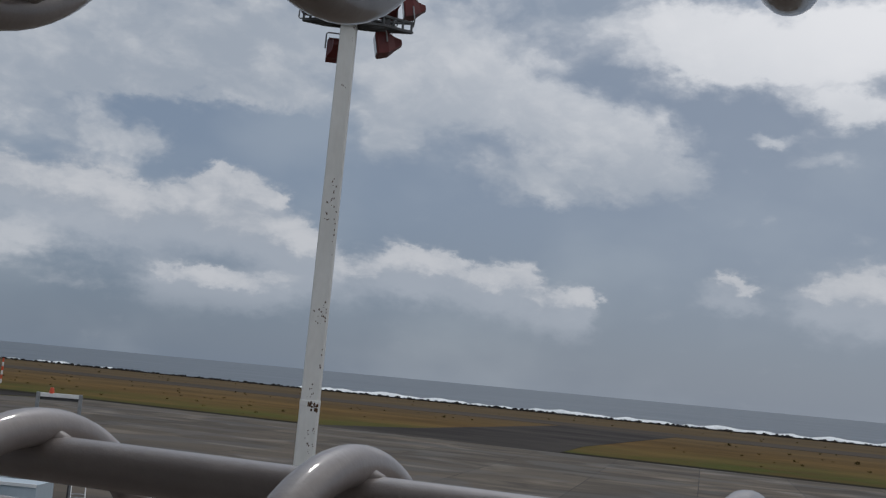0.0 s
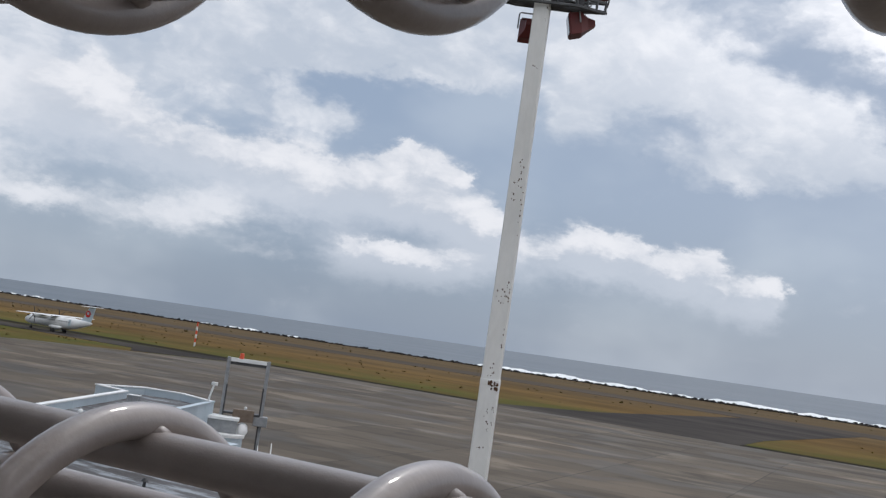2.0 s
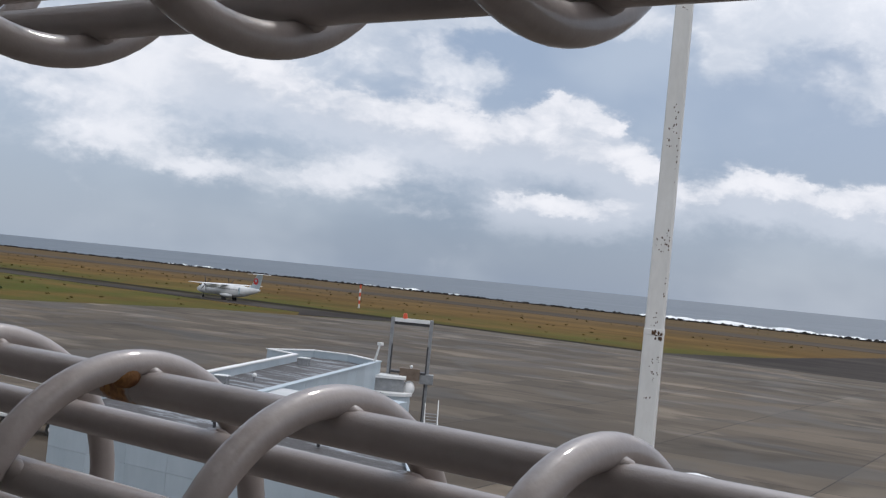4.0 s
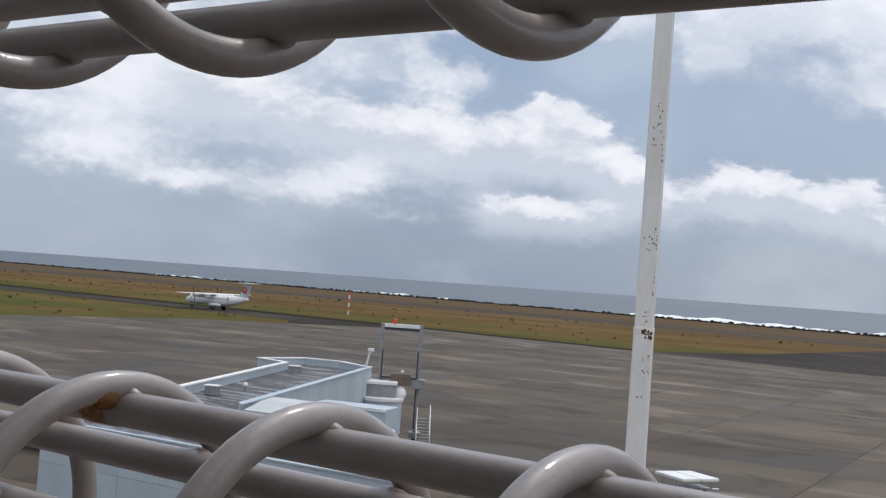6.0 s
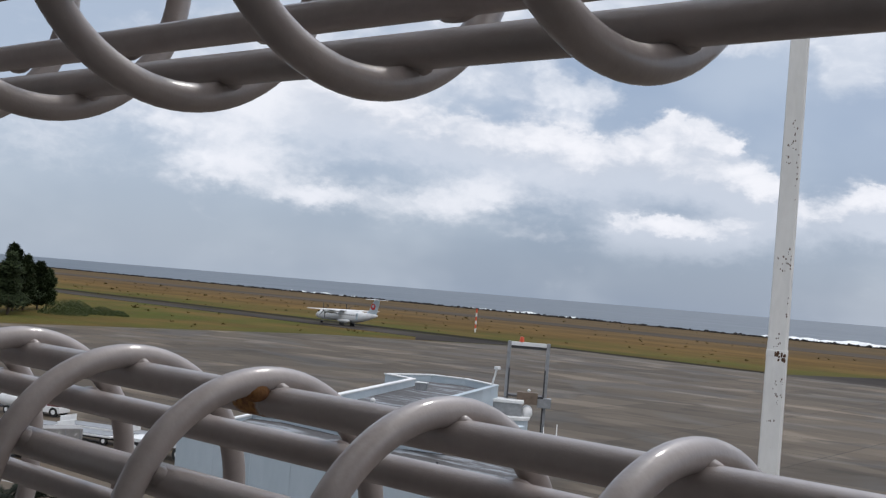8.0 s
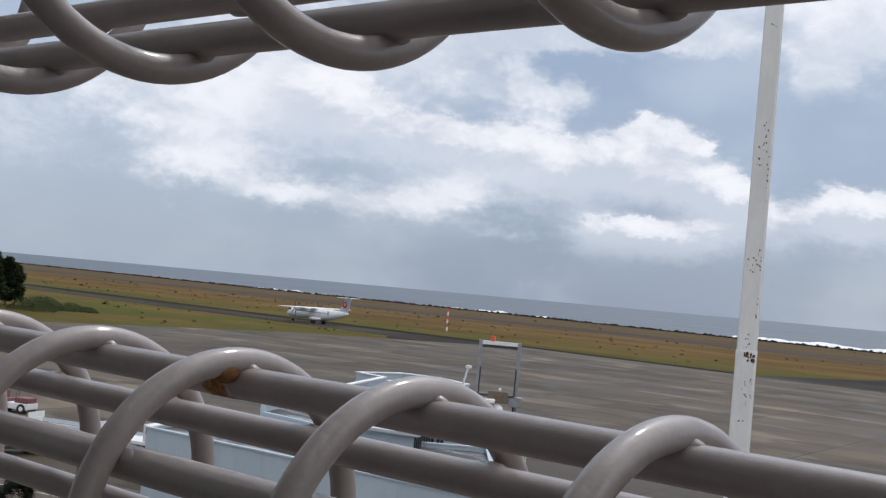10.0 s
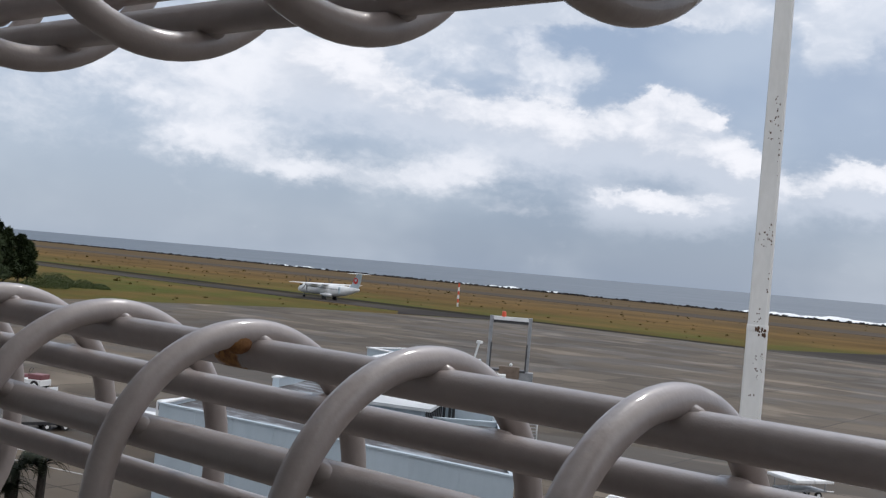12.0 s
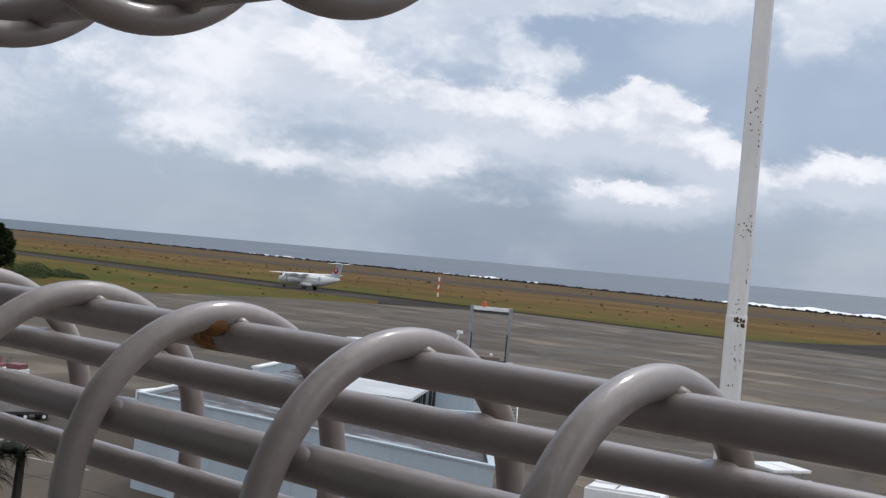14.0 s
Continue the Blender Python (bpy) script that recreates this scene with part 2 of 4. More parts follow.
COATED = mat("fence_coating", (0.298, 0.258, 0.240), (0.362, 0.315, 0.294), 60, 0.46, bump=0.00016, bump_scale=320, rough_var=0.08, coat=0.6)
RUST = mat("rust", (0.12, 0.045, 0.012), (0.27, 0.13, 0.04), 300, 0.85, bump=0.0002, bump_scale=900)
WHITE = mat("white_paint", (0.66, 0.67, 0.67), (0.78, 0.79, 0.79), 0.8, 0.45, rough_var=0.08)
PANEL = mat("pale_blue_panel", (0.37, 0.44, 0.49), (0.44, 0.51, 0.56), 0.5, 0.5, stretch=(1, 1, 0.3), bump=0.002, vary=0.05)
MAST = mat("mast_paint", (0.62, 0.62, 0.60), (0.74, 0.74, 0.72), 1.2, 0.5, stretch=(1, 1, 0.35), bump=0.002, bump_scale=9,
           wear=(0.09, 0.055, 0.035), wear_scale=3.4, wear_at=(0.69, 0.71))
PLATFORM = mat("platform_steel", (0.05, 0.052, 0.055), (0.11, 0.115, 0.12), 3, 0.6, metal=0.2)
RED = mat("floodlight_red", (0.085, 0.008, 0.007), (0.135, 0.014, 0.012), 3, 0.5)
STEEL = mat("galvanised_steel", (0.22, 0.23, 0.24), (0.33, 0.34, 0.35), 2.5, 0.5, metal=0.5)
DARK = mat("dark_metal", (0.02, 0.02, 0.022), (0.045, 0.045, 0.05), 4, 0.55)
# pale tone paints the sky's reflection in puddles on the dark wet sheet
ROOF = mat("wet_roof_painted_sheen", (0.045, 0.040, 0.038), (0.23, 0.25, 0.27), 0.8, 0.55, stretch=(0.35, 1.5, 1), low=0.49, high=0.60, spec=0.3, rough_var=0.2, bump=0.01)
ROOF_WHITE = mat("weathered_white_roof", (0.40, 0.42, 0.43), (0.54, 0.56, 0.57), 0.7, 0.7, stretch=(0.5, 1, 1), spec=0.2)
GLASS = mat("dark_glass", (0.015, 0.02, 0.025), (0.03, 0.035, 0.04), 1, 0.12)
RUBBER = mat("rubber", (0.015, 0.015, 0.015), (0.03, 0.03, 0.03), 5, 0.8)
# deck floor is out of view; its dark tone limits light bounced onto the fence
DECKING = mat("dark_deck_low_bounce", (0.05, 0.048, 0.045), (0.085, 0.08, 0.075), 0.8, 0.85, bump=0.002)
CONCRETE = mat("wall_render", (0.36, 0.35, 0.33), (0.46, 0.45, 0.43), 0.6, 0.8, bump=0.004)
ORANGE = mat("beacon_red", (0.55, 0.06, 0.02), (0.65, 0.09, 0.03), 4, 0.4)
BARK = mat("bark", (0.05, 0.035, 0.025), (0.11, 0.085, 0.06), 6, 0.9, bump=0.03)
LEAF = mat("dark_conifer_leaf", (0.012, 0.020, 0.009), (0.038, 0.052, 0.022), 0.7, 0.8, spec=0.1, vary=0.1)
BUSH = mat("bush_leaf", (0.035, 0.055, 0.014), (0.085, 0.11, 0.032), 0.7, 0.7)
PALM_BARK = mat("palm_bark", (0.012, 0.010, 0.008), (0.035, 0.028, 0.022), 6, 0.9, bump=0.03)
PALM = mat("palm_leaf", (0.005, 0.008, 0.004), (0.018, 0.024, 0.010), 2, 0.7, spec=0.15)
LIVERY = mat("tail_red", (0.50, 0.02, 0.02), (0.58, 0.03, 0.03), 2, 0.4)
TAIL_GREY = mat("tail_blue_grey", (0.42, 0.50, 0.55), (0.50, 0.58, 0.63), 2, 0.4)
TUG_RED = mat("faded_red_paint", (0.13, 0.04, 0.045), (0.22, 0.09, 0.095), 3, 0.5)
ROCK = mat("black_lava_rock", (0.008, 0.007, 0.007), (0.030, 0.027, 0.025), 0.3, 0.9, spec=0.1, bump=0.2, vary=0.3)
FOAM = mat("surf_foam", (0.62, 0.66, 0.68), (0.86, 0.88, 0.88), 0.15, 0.8)
PAINT_LINE = mat("apron_line_paint", (0.24, 0.235, 0.225), (0.36, 0.35, 0.335), 0.6, 0.7)


def ground_material():
    """Dry coastal grass: tawny, greener beside the paving, with darker tussocks."""
    m = mat("dry_grass", (0.070, 0.042, 0.014), (0.158, 0.098, 0.034), 0.035, 0.95, spec=0.05, stretch=(0.45, 1.0, 1), bump=0.15, bump_scale=1.2)
    t = Graph(m.node_tree)
    bsdf = m.node_tree.nodes["Principled BSDF"]
    tawny = bsdf.inputs["Base Color"].links[0].from_socket
    pos = t.put("ShaderNodeTexCoord").outputs["Object"]
    x, y, z = t.split(pos)
    blur = t.math("MULTIPLY", t.math("SUBTRACT", t.noise(pos, 0.02, 5.0), 0.5), 60.0)
    near = t.ramp(t.math("ADD", y, blur), 235, 305, 0.85, 0.0)
    left = t.math("MULTIPLY", near, t.ramp(t.noise(pos, 0.05, 5.0), 0.35, 0.65, 0.25, 1.0))
    green = t.mix(t.noise(pos, 0.3, 4.0), (0.040, 0.056, 0.009), (0.080, 0.094, 0.020))
    color = t.mix(left, tawny, green)
    grey = t.ramp(t.math("ADD", y, blur), 300, 430, 0.0, 0.6)
    color = t.mix(grey, color, (0.085, 0.068, 0.045))
    verge = t.ramp(t.math("ABSOLUTE", t.math("SUBTRACT", t.math("ADD", y, t.math("MULTIPLY", blur, 0.03)), 226.0)), 2.5, 7.0, 1.0, 0.0)
    color = t.mix(verge, color, (0.016, 0.014, 0.009))
    tuft = t.ramp(t.noise(t.vec("MULTIPLY", pos, (0.7, 1.2, 1)), 0.16, 6.0, 0.7), 0.62, 0.70, 0.0, 0.75)
    t.wire(t.mix(tuft, color, (0.035, 0.030, 0.012)), bsdf.inputs["Base Color"])
    return m


def apron_material():
    """Weathered concrete with long damp streaks."""
    m = mat("weathered_concrete", (0.090, 0.071, 0.052), (0.142, 0.114, 0.085), 0.07, 0.75, spec=0.1, stretch=(0.55, 1.0, 1), bump=0.004, bump_scale=3, rough_var=0.14)
    t = Graph(m.node_tree)
    bsdf = m.node_tree.nodes["Principled BSDF"]
    base = bsdf.inputs["Base Color"].links[0].from_socket
    pos = t.put("ShaderNodeTexCoord").outputs["Object"]
    streak = t.noise(t.vec("MULTIPLY", pos, (0.55, 0.8, 1)), 0.11, 2.5, 0.45, distortion=0.6)
    damp = t.ramp(streak, 0.48, 0.60)
    pale = t.ramp(t.noise(t.vec("MULTIPLY", pos, (0.5, 0.9, 1)), 0.13, 2.5, 0.45, distortion=0.6), 0.54, 0.66, 0.0, 0.75)
    color = t.mix(t.math("MULTIPLY", damp, 0.6), base, (0.060, 0.050, 0.039))
    color = t.mix(pale, color, (0.215, 0.178, 0.136))
    broad = t.ramp(t.noise(t.vec("MULTIPLY", pos, (0.55, 1.0, 1)), 0.03, 4.0, 0.5), 0.38, 0.62)
    color = t.mix(t.math("MULTIPLY", broad, 0.45), color, (0.078, 0.066, 0.052))
    stain = t.ramp(t.noise(t.vec("MULTIPLY", pos, (0.7, 1.0, 1)), 0.17, 3.0, 0.5, distortion=0.9), 0.55, 0.66, 0.0, 0.5)
    color = t.mix(stain, color, (0.048, 0.040, 0.031))
    # cast slab by slab: each has its own tone, with dark joints between
    turned = t.put("ShaderNodeMapping")
    turned.inputs["Rotation"].default_value = (0, 0, radians(-8))
    t.wire(pos, turned.inputs["Vector"])
    slab = t.vec("MULTIPLY", turned.outputs[0], (1 / 15.0, 1 / 7.5, 0.0))
    cell = t.put("ShaderNodeTexWhiteNoise")
    t.wire(t.vec("FLOOR", slab), cell.inputs["Vector"])
    gain = t.math("MULTIPLY_ADD", cell.outputs["Value"], 0.40, 0.64)
    color = t.vec("MULTIPLY", color, t.xyz(gain, gain, gain))
    sx, sy, sz = t.split(t.vec("FRACTION", slab))
    joint = t.math("MULTIPLY", t.math("GREATER_THAN", sx, 0.008), t.math("GREATER_THAN", sy, 0.016))
    color = t.mix(joint, (0.035, 0.030, 0.025), color)
    t.wire(color, bsdf.inputs["Base Color"])
    t.wire(t.math("SUBTRACT", 0.74, t.math("MULTIPLY", damp, 0.16)), bsdf.inputs["Roughness"])
    return m


def sea_material():
    m = mat("grey_sea", (0.064, 0.085, 0.110), (0.104, 0.128, 0.152), 0.01, 0.5, spec=0.3, stretch=(0.4, 1.0, 1), bump=0.5, bump_scale=0.09)
    return m


GRASS, APRON, SEA = ground_material(), apron_material(), sea_material()
ASPHALT = mat("worn_asphalt", (0.026, 0.023, 0.022), (0.066, 0.058, 0.052), 0.05, 0.9, spec=0.04, stretch=(0.5, 1, 1), bump=0.004, bump_scale=3)
RUNWAY = mat("runway_asphalt", (0.052, 0.043, 0.035), (0.082, 0.068, 0.055), 0.03, 0.9, spec=0.04, stretch=(0.3, 1, 1))


# ---- mesh helpers ----
def part(name, bm, material, parent=None, label="", smooth=False):
    mesh = bpy.data.meshes.new(name)
    bm.normal_update()
    bm.to_mesh(mesh)
    bm.free()
    mesh.materials.append(material)
    if smooth:
        mesh.polygons.foreach_set("use_smooth", [True] * len(mesh.polygons))
    ob = new(name, mesh)
    if parent:
        ob.parent = parent
    if label:
        ob["label"] = label
    return ob


def thing(name, at=(0, 0, 0), turn=0.0, label="", category="", group="", kind=""):
    ob = new(name)
    ob.empty_display_size = 0.1
    ob.matrix_world = pose(*at, 0, 0, turn)
    return tagged(ob, label, category, group, kind)


def shape():
    return bmesh.new()


def box(bm, lo, hi, bevel=0.0, turn=None):
    c, s = [(a + b) / 2 for a, b in zip(lo, hi)], [b - a for a, b in zip(lo, hi)]
    m = Matrix.Translation(c) @ Matrix.Diagonal((*s, 1))
    got = bmesh.ops.create_cube(bm, size=1, matrix=(turn @ m) if turn else m)
    if bevel:
        edges = list({e for v in got["verts"] for e in v.link_edges})
        bmesh.ops.bevel(bm, geom=edges, offset=bevel, segments=2, affect="EDGES", profile=0.7)
    return bm


def ring_loft(bm, rings, close=True):
    """Skin between rings of points of one length; closes both ends."""
    rows = [[bm.verts.new(p) for p in ring] for ring in rings]
    n = len(rows[0])
    for a, b in zip(rows, rows[1:]):
        for i in range(n):
            bm.faces.new((a[i], a[(i + 1) % n], b[(i + 1) % n], b[i]))
    if close:
        bm.faces.new(rows[0][::-1])
        bm.faces.new(rows[-1])
    return bm


def tube(bm, path, r, seg=12, r_end=None):
    """A round bar along a path of points."""
    pts = [Vector(p) for p in path]
    rings, side = [], None
    for i, p in enumerate(pts):
        way = (pts[min(i + 1, len(pts) - 1)] - pts[max(i - 1, 0)]).normalized()
        if side is None:
            side = way.orthogonal().normalized()
        side = (side - way * side.dot(way)).normalized()
        up = way.cross(side)
        rr = r if r_end is None else r + (r_end - r) * i / (len(pts) - 1)
        rings.append([p + (side * math.cos(k * math.tau / seg) + up * math.sin(k * math.tau / seg)) * rr for k in range(seg)])
    return ring_loft(bm, rings)


def prism(bm, poly, z0, z1):
    return ring_loft(bm, [[(x, y, z0) for x, y in poly], [(x, y, z1) for x, y in poly]])


def ball(bm, at, size, seg=12):
    m = Matrix.Translation(at) @ Matrix.Diagonal((*(size if isinstance(size, tuple) else (size,) * 3), 1))
    bmesh.ops.create_uvsphere(bm, u_segments=seg, v_segments=max(6, seg // 2), radius=1.0, matrix=m)
    return bm


def sheet(bm, xs, ys, z):
    grid = [[bm.verts.new((x, y, z)) for x in xs] for y in ys]
    for a, b in zip(grid, grid[1:]):
        for i in range(len(xs) - 1):
            bm.faces.new((a[i], a[i + 1], b[i + 1], b[i]))
    return bm


# ---- ground, sea, paving ----
def spaced(*stops):
    out = []
    for a, b, n in stops:
        out += [a + (b - a) * i / n for i in range(n)]
    return out + [stops[-1][1]]


COAST = 560.0
tagged(part("ground", sheet(shape(), spaced((-4900, -900, 8), (-900, 300, 40), (300, 4900, 8)), spaced((-3000, 0, 6), (0, COAST, 30)), 0.0), GRASS),
       "tawny dry coastal grass, greener beside the paving", "ground", kind="structure")
tagged(part("water", sheet(shape(), spaced((-4900, 4900, 40)), spaced((COAST - 4, 4940, 40)), -3.0), SEA),
       "dull grey-blue open sea under cloud", "sea", kind="structure")
tagged(part("apron", prism(shape(), [(-187, -20), (90, -20), (90, 224), (-166, 224), (-176, 196), (-187, 170)], -0.3, 0.04), APRON),
       "weathered grey concrete apron with damp streaks", "apron", kind="structure")
tagged(part("taxiway", prism(shape(), [(-700, 203), (-190, 203), (-180, 192), (-172, 212), (-167, 223.9), (-200, 219), (-700, 217)], -0.3, 0.06), ASPHALT),
       "dark worn asphalt taxiway between grass strips", "taxiway", kind="structure")
tagged(part("taxiway_link", prism(shape(), [(-112, 224.05), (-58, 224.05), (-62, 260), (-64, 394), (-102, 394), (-102, 262)], -0.3, 0.05), ASPHALT),
       "dark asphalt link from apron to runway", "taxiway", kind="structure")
tagged(part("runway", prism(shape(), [(-1600, 394.1), (900, 394.1), (900, 436), (-1600, 436)], -0.3, 0.05), RUNWAY),
       "grey-brown asphalt runway along the coast", "runway", kind="structure")


# ---- viewing deck and its fence ----
DECK = 10.9
BAR, WIRE = 0.0034, 0.00285          # radii
ROLL, PITCH = 0.0339, 0.05          # radius of the rolled edge, spacing of the wires
EDGE = 12.0                         # height of the lower roll's centre


def arc(cy, cz, r, a0, a1, n):
    return [(0, cy + r * math.cos(radians(a0 + (a1 - a0) * i / n)), cz + r * math.sin(radians(a0 + (a1 - a0) * i / n))) for i in range(n + 1)]


def bead(bm, y, z, x, size):
    ball(bm, (x, y, z), size, 12)


def wire_mesh(name, long, sign, bars):
    """One bent wire: up the near side, rolled over the edge, closed on the upright below; with its weld beads."""
    low = -0.012
    path = [(0, -ROLL, -long), (0, -ROLL, -0.1)] + arc(0, 0, ROLL, 180, 0, 36) + arc(0, low, ROLL, 0, -90, 12)
    path += [(0, -0.012, low - ROLL - 0.004), (0, -ROLL + 0.005, low - ROLL - 0.012)]
    bm = tube(shape(), [(x, y, sign * z) for x, y, z in path], WIRE, 20)
    for y, z in bars:
        way = Vector((0, y, z)).normalized()
        at = Vector((0, y, z)) + way * BAR * 0.7
        bead(bm, at.y, sign * at.z, 0, (0.0050, 0.0022, 0.0022))
        bead(bm, at.y - way.y * 0.0012, sign * (at.z - way.z * 0.0012), 0, (0.0040, 0.0029, 0.0029))
    mesh = bpy.data.meshes.new(name)
    bm.normal_update()
    bm.to_mesh(mesh)
    bm.free()
    mesh.materials.append(COATED)
    mesh.polygons.foreach_set("use_smooth", [True] * len(mesh.polygons))
    return mesh


UPPER_BARS = ((0.0110, 0.0270), (0.0198, 0.0162), (-0.0235, 0.0160), (0.0215, -0.0085))
ROLL_BARS = ((0.0015, 0.0295), (0.0198, 0.0170), (-0.0235, 0.0145), (0.0215, -0.0085))


def mesh_panel(name, at, sign, long, bars, radius, rails, label):
    panel = thing(name, at, 0, label, "fence", "fence panels of the viewing deck")
    wire = wire_mesh("wire", long, sign, bars[:3])
    for k in range(-24, 25):
        ob = new("wire", wire)
        ob.parent, ob.location = panel, (k * PITCH, 0, 0)
    for y, z in bars + tuple((-ROLL + 2 * WIRE, -h) for h in rails):
        path = [(-1.3 + 0.1 * i, y, sign * z) for i in range(27)]
        part("rail", tube(shape(), path, radius, 20), COATED, panel, smooth=True)
    for x in (-1.27, 1.27):
        part("post", box(shape(), (x - 0.03, -0.03, min(0, -sign * long)), (x + 0.03, 0.03, max(0, -sign * long)), 0.004), COATED, panel)
    return panel


lower = mesh_panel("fence_panel", (0, 0, EDGE), 1, EDGE - DECK, ROLL_BARS, BAR, (0.1, 0.3, 0.5, 0.7, 0.9, 1.06), "grey-beige coated wire fence panel with rolled top edge")
upper = mesh_panel("fence_panel", (0.0034, -0.0318, EDGE + 0.1215), -1, 1.5, UPPER_BARS, 0.0032, (0.1, 0.3, 0.5, 0.7, 0.9, 1.1, 1.3), "grey-beige coated wire fence panel with rolled bottom edge")


def rust_material():
    m = bpy.data.materials.new("rust_spot")
    m.use_nodes = True
    t = Graph(m.node_tree)
    bsdf = m.node_tree.nodes["Principled BSDF"]
    pos = t.put("ShaderNodeTexCoord").outputs["Object"]
    x, y, z = t.split(pos)
    far = t.math("ABSOLUTE", t.math("DIVIDE", x, 0.0042))
    edge = t.math("ADD", far, t.math("MULTIPLY", t.math("SUBTRACT", t.noise(pos, 420, 5.0), 0.5), 1.6))
    rust = t.mix(t.ramp(t.noise(pos, 700, 4.0), 0.35, 0.65), (0.15, 0.055, 0.010), (0.34, 0.16, 0.035))
    t.wire(t.mix(t.ramp(edge, 0.55, 1.0), rust, (0.37, 0.345, 0.325)), bsdf.inputs["Base Color"])
    bsdf.inputs["Roughness"].default_value = 0.6
    return m


bm = shape()
tube(bm, [(-0.0042 + 0.0007 * i, 0, 0) for i in range(13)], BAR + 0.00012, 24)
rust = part("rust_spot", bm, rust_material(), lower, "orange-brown rust around a weld", smooth=True)
rust.location = (-0.0046, ROLL_BARS[0][0], ROLL_BARS[0][1])

bm = shape()
ball(bm, (0.0007, -0.0036, 0.0318), (0.0024, 0.0032, 0.0024), 16)
part("rusted_weld", bm, RUST, lower, "orange-brown rusted weld", smooth=True)

tagged(part("floor", prism(shape(), [(-8, -3.2), (8, -3.2), (8, 0.12), (-8, 0.12)], DECK - 0.3, DECK), DECKING),
       "plain unseen viewing deck, kept dark to bounce little light", "floor", kind="structure")
tagged(part("wall_terminal", prism(shape(), [(-30, -12), (30, -12), (30, 0.0), (-30, 0.0)], 0, DECK - 0.302), CONCRETE),
       "plain pale rendered wall of the terminal under the deck", "wall", kind="structure")
# Unseen wall, added behind the camera to cut light from the rear.
tagged(part("wall_unseen_blocker", prism(shape(), [(-8, -3.2), (8, -3.2), (8, -3.0), (-8, -3.0)], DECK, 13.7), CONCRETE),
       "plain unseen wall added behind the camera to block light", "wall", kind="structure")
# Added out of view: holds sky light off the fence's near side.
tagged(part("ceiling", prism(shape(), [(-8, -3.2), (8, -3.2), (8, -1.0), (-8, -1.0)], 13.702, 13.9), CONCRETE),
       "plain unseen canopy added over the deck to block sky light", "ceiling", kind="structure")


# ---- floodlight mast ----
def flood(parent, at, turn, tilt, k):
    """A red floodlight housing in a stirrup, lens facing its own -y; k: size."""
    m = Matrix.Translation(at) @ pose(0, 0, 0, tilt, 0, turn) @ Matrix.Diagonal((k, k, k, 1))
    rings = []
    for y, hw, hh in ((-0.27, 0.28, 0.25), (-0.23, 0.30, 0.27), (0.02, 0.29, 0.25), (0.20, 0.16, 0.15), (0.24, 0.15, 0.13), (0.38, 0.13, 0.06)):
        rings.append([m @ Vector((sx * hw, y, sz * hh)) for sx, sz in ((-1, -1), (1, -1), (1, 1), (-1, 1))])
    lamp = part("floodlight", ring_loft(shape(), rings), RED, parent, "dark red floodlight housing")
    glass = shape()
    box(glass, (-0.25, -0.285, -0.22), (0.25, -0.272, 0.22), turn=m)
    part("lens", glass, GLASS, lamp)
    up = 1 if at[2] < 21.4 else -1
    legs = [m @ Vector(q) for q in ((-0.33, 0, 0), (-0.33, 0, 0.40 * up), (-0.29, 0, 0.44 * up), (0.29, 0, 0.44 * up), (0.33, 0, 0.40 * up), (0.33, 0, 0))]
    part("stirrup", tube(shape(), legs, 0.022, 8), STEEL, lamp)
    for j in range(4):
        part("cooling_fin", box(shape(), (-0.26 + 0.01 * j, 0.03 + 0.035 * j, 0.245 - 0.025 * j), (0.26 - 0.01 * j, 0.045 + 0.035 * j, 0.285 - 0.025 * j), turn=m), RED, lamp)
    return lamp


mast = thing("floodlight_mast", (-14.09, 28.73, 0), 26.3, "tall chipped white-painted faceted steel mast with red floodlights", "light mast")


LEAN = radians(-6)                  # the square shaft is turned a little from the deck


def square_ring(side, z):
    """A square with chamfered corners, across flats side, at height z."""
    h, c = side / 2, side * 0.06
    pts = ((h, -h + c), (h, h - c), (h - c, h), (-h + c, h), (-h, h - c), (-h, -h + c), (-h + c, -h), (h - c, -h))
    return [(x * math.cos(LEAN) - y * math.sin(LEAN), x * math.sin(LEAN) + y * math.cos(LEAN), z) for x, y in pts]


JOINT = 11.12
part("pole", ring_loft(shape(), [square_ring(0.550, 0.0), square_ring(0.500, JOINT)]), MAST, mast, "chipped white paint with rust spots")
part("pole", ring_loft(shape(), [square_ring(0.478, JOINT + 0.001), square_ring(0.436, 21.0), square_ring(0.428, 23.4)]), MAST, mast, "chipped white paint with rust spots")
part("joint_band", ring_loft(shape(), [square_ring(0.505, JOINT - 0.14), square_ring(0.511, JOINT - 0.12), square_ring(0.511, JOINT + 0.01), square_ring(0.496, JOINT + 0.03)]), MAST, mast, "rust-stained joint in the mast")
part("base_plate", box(shape(), (-0.5, -0.5, 0.041), (0.5, 0.5, 0.09), 0.01), STEEL, mast)
BLISTER = mat("mast_rust", (0.035, 0.02, 0.014), (0.13, 0.065, 0.03), 30, 0.9)
blister_rnd = random.Random(3)
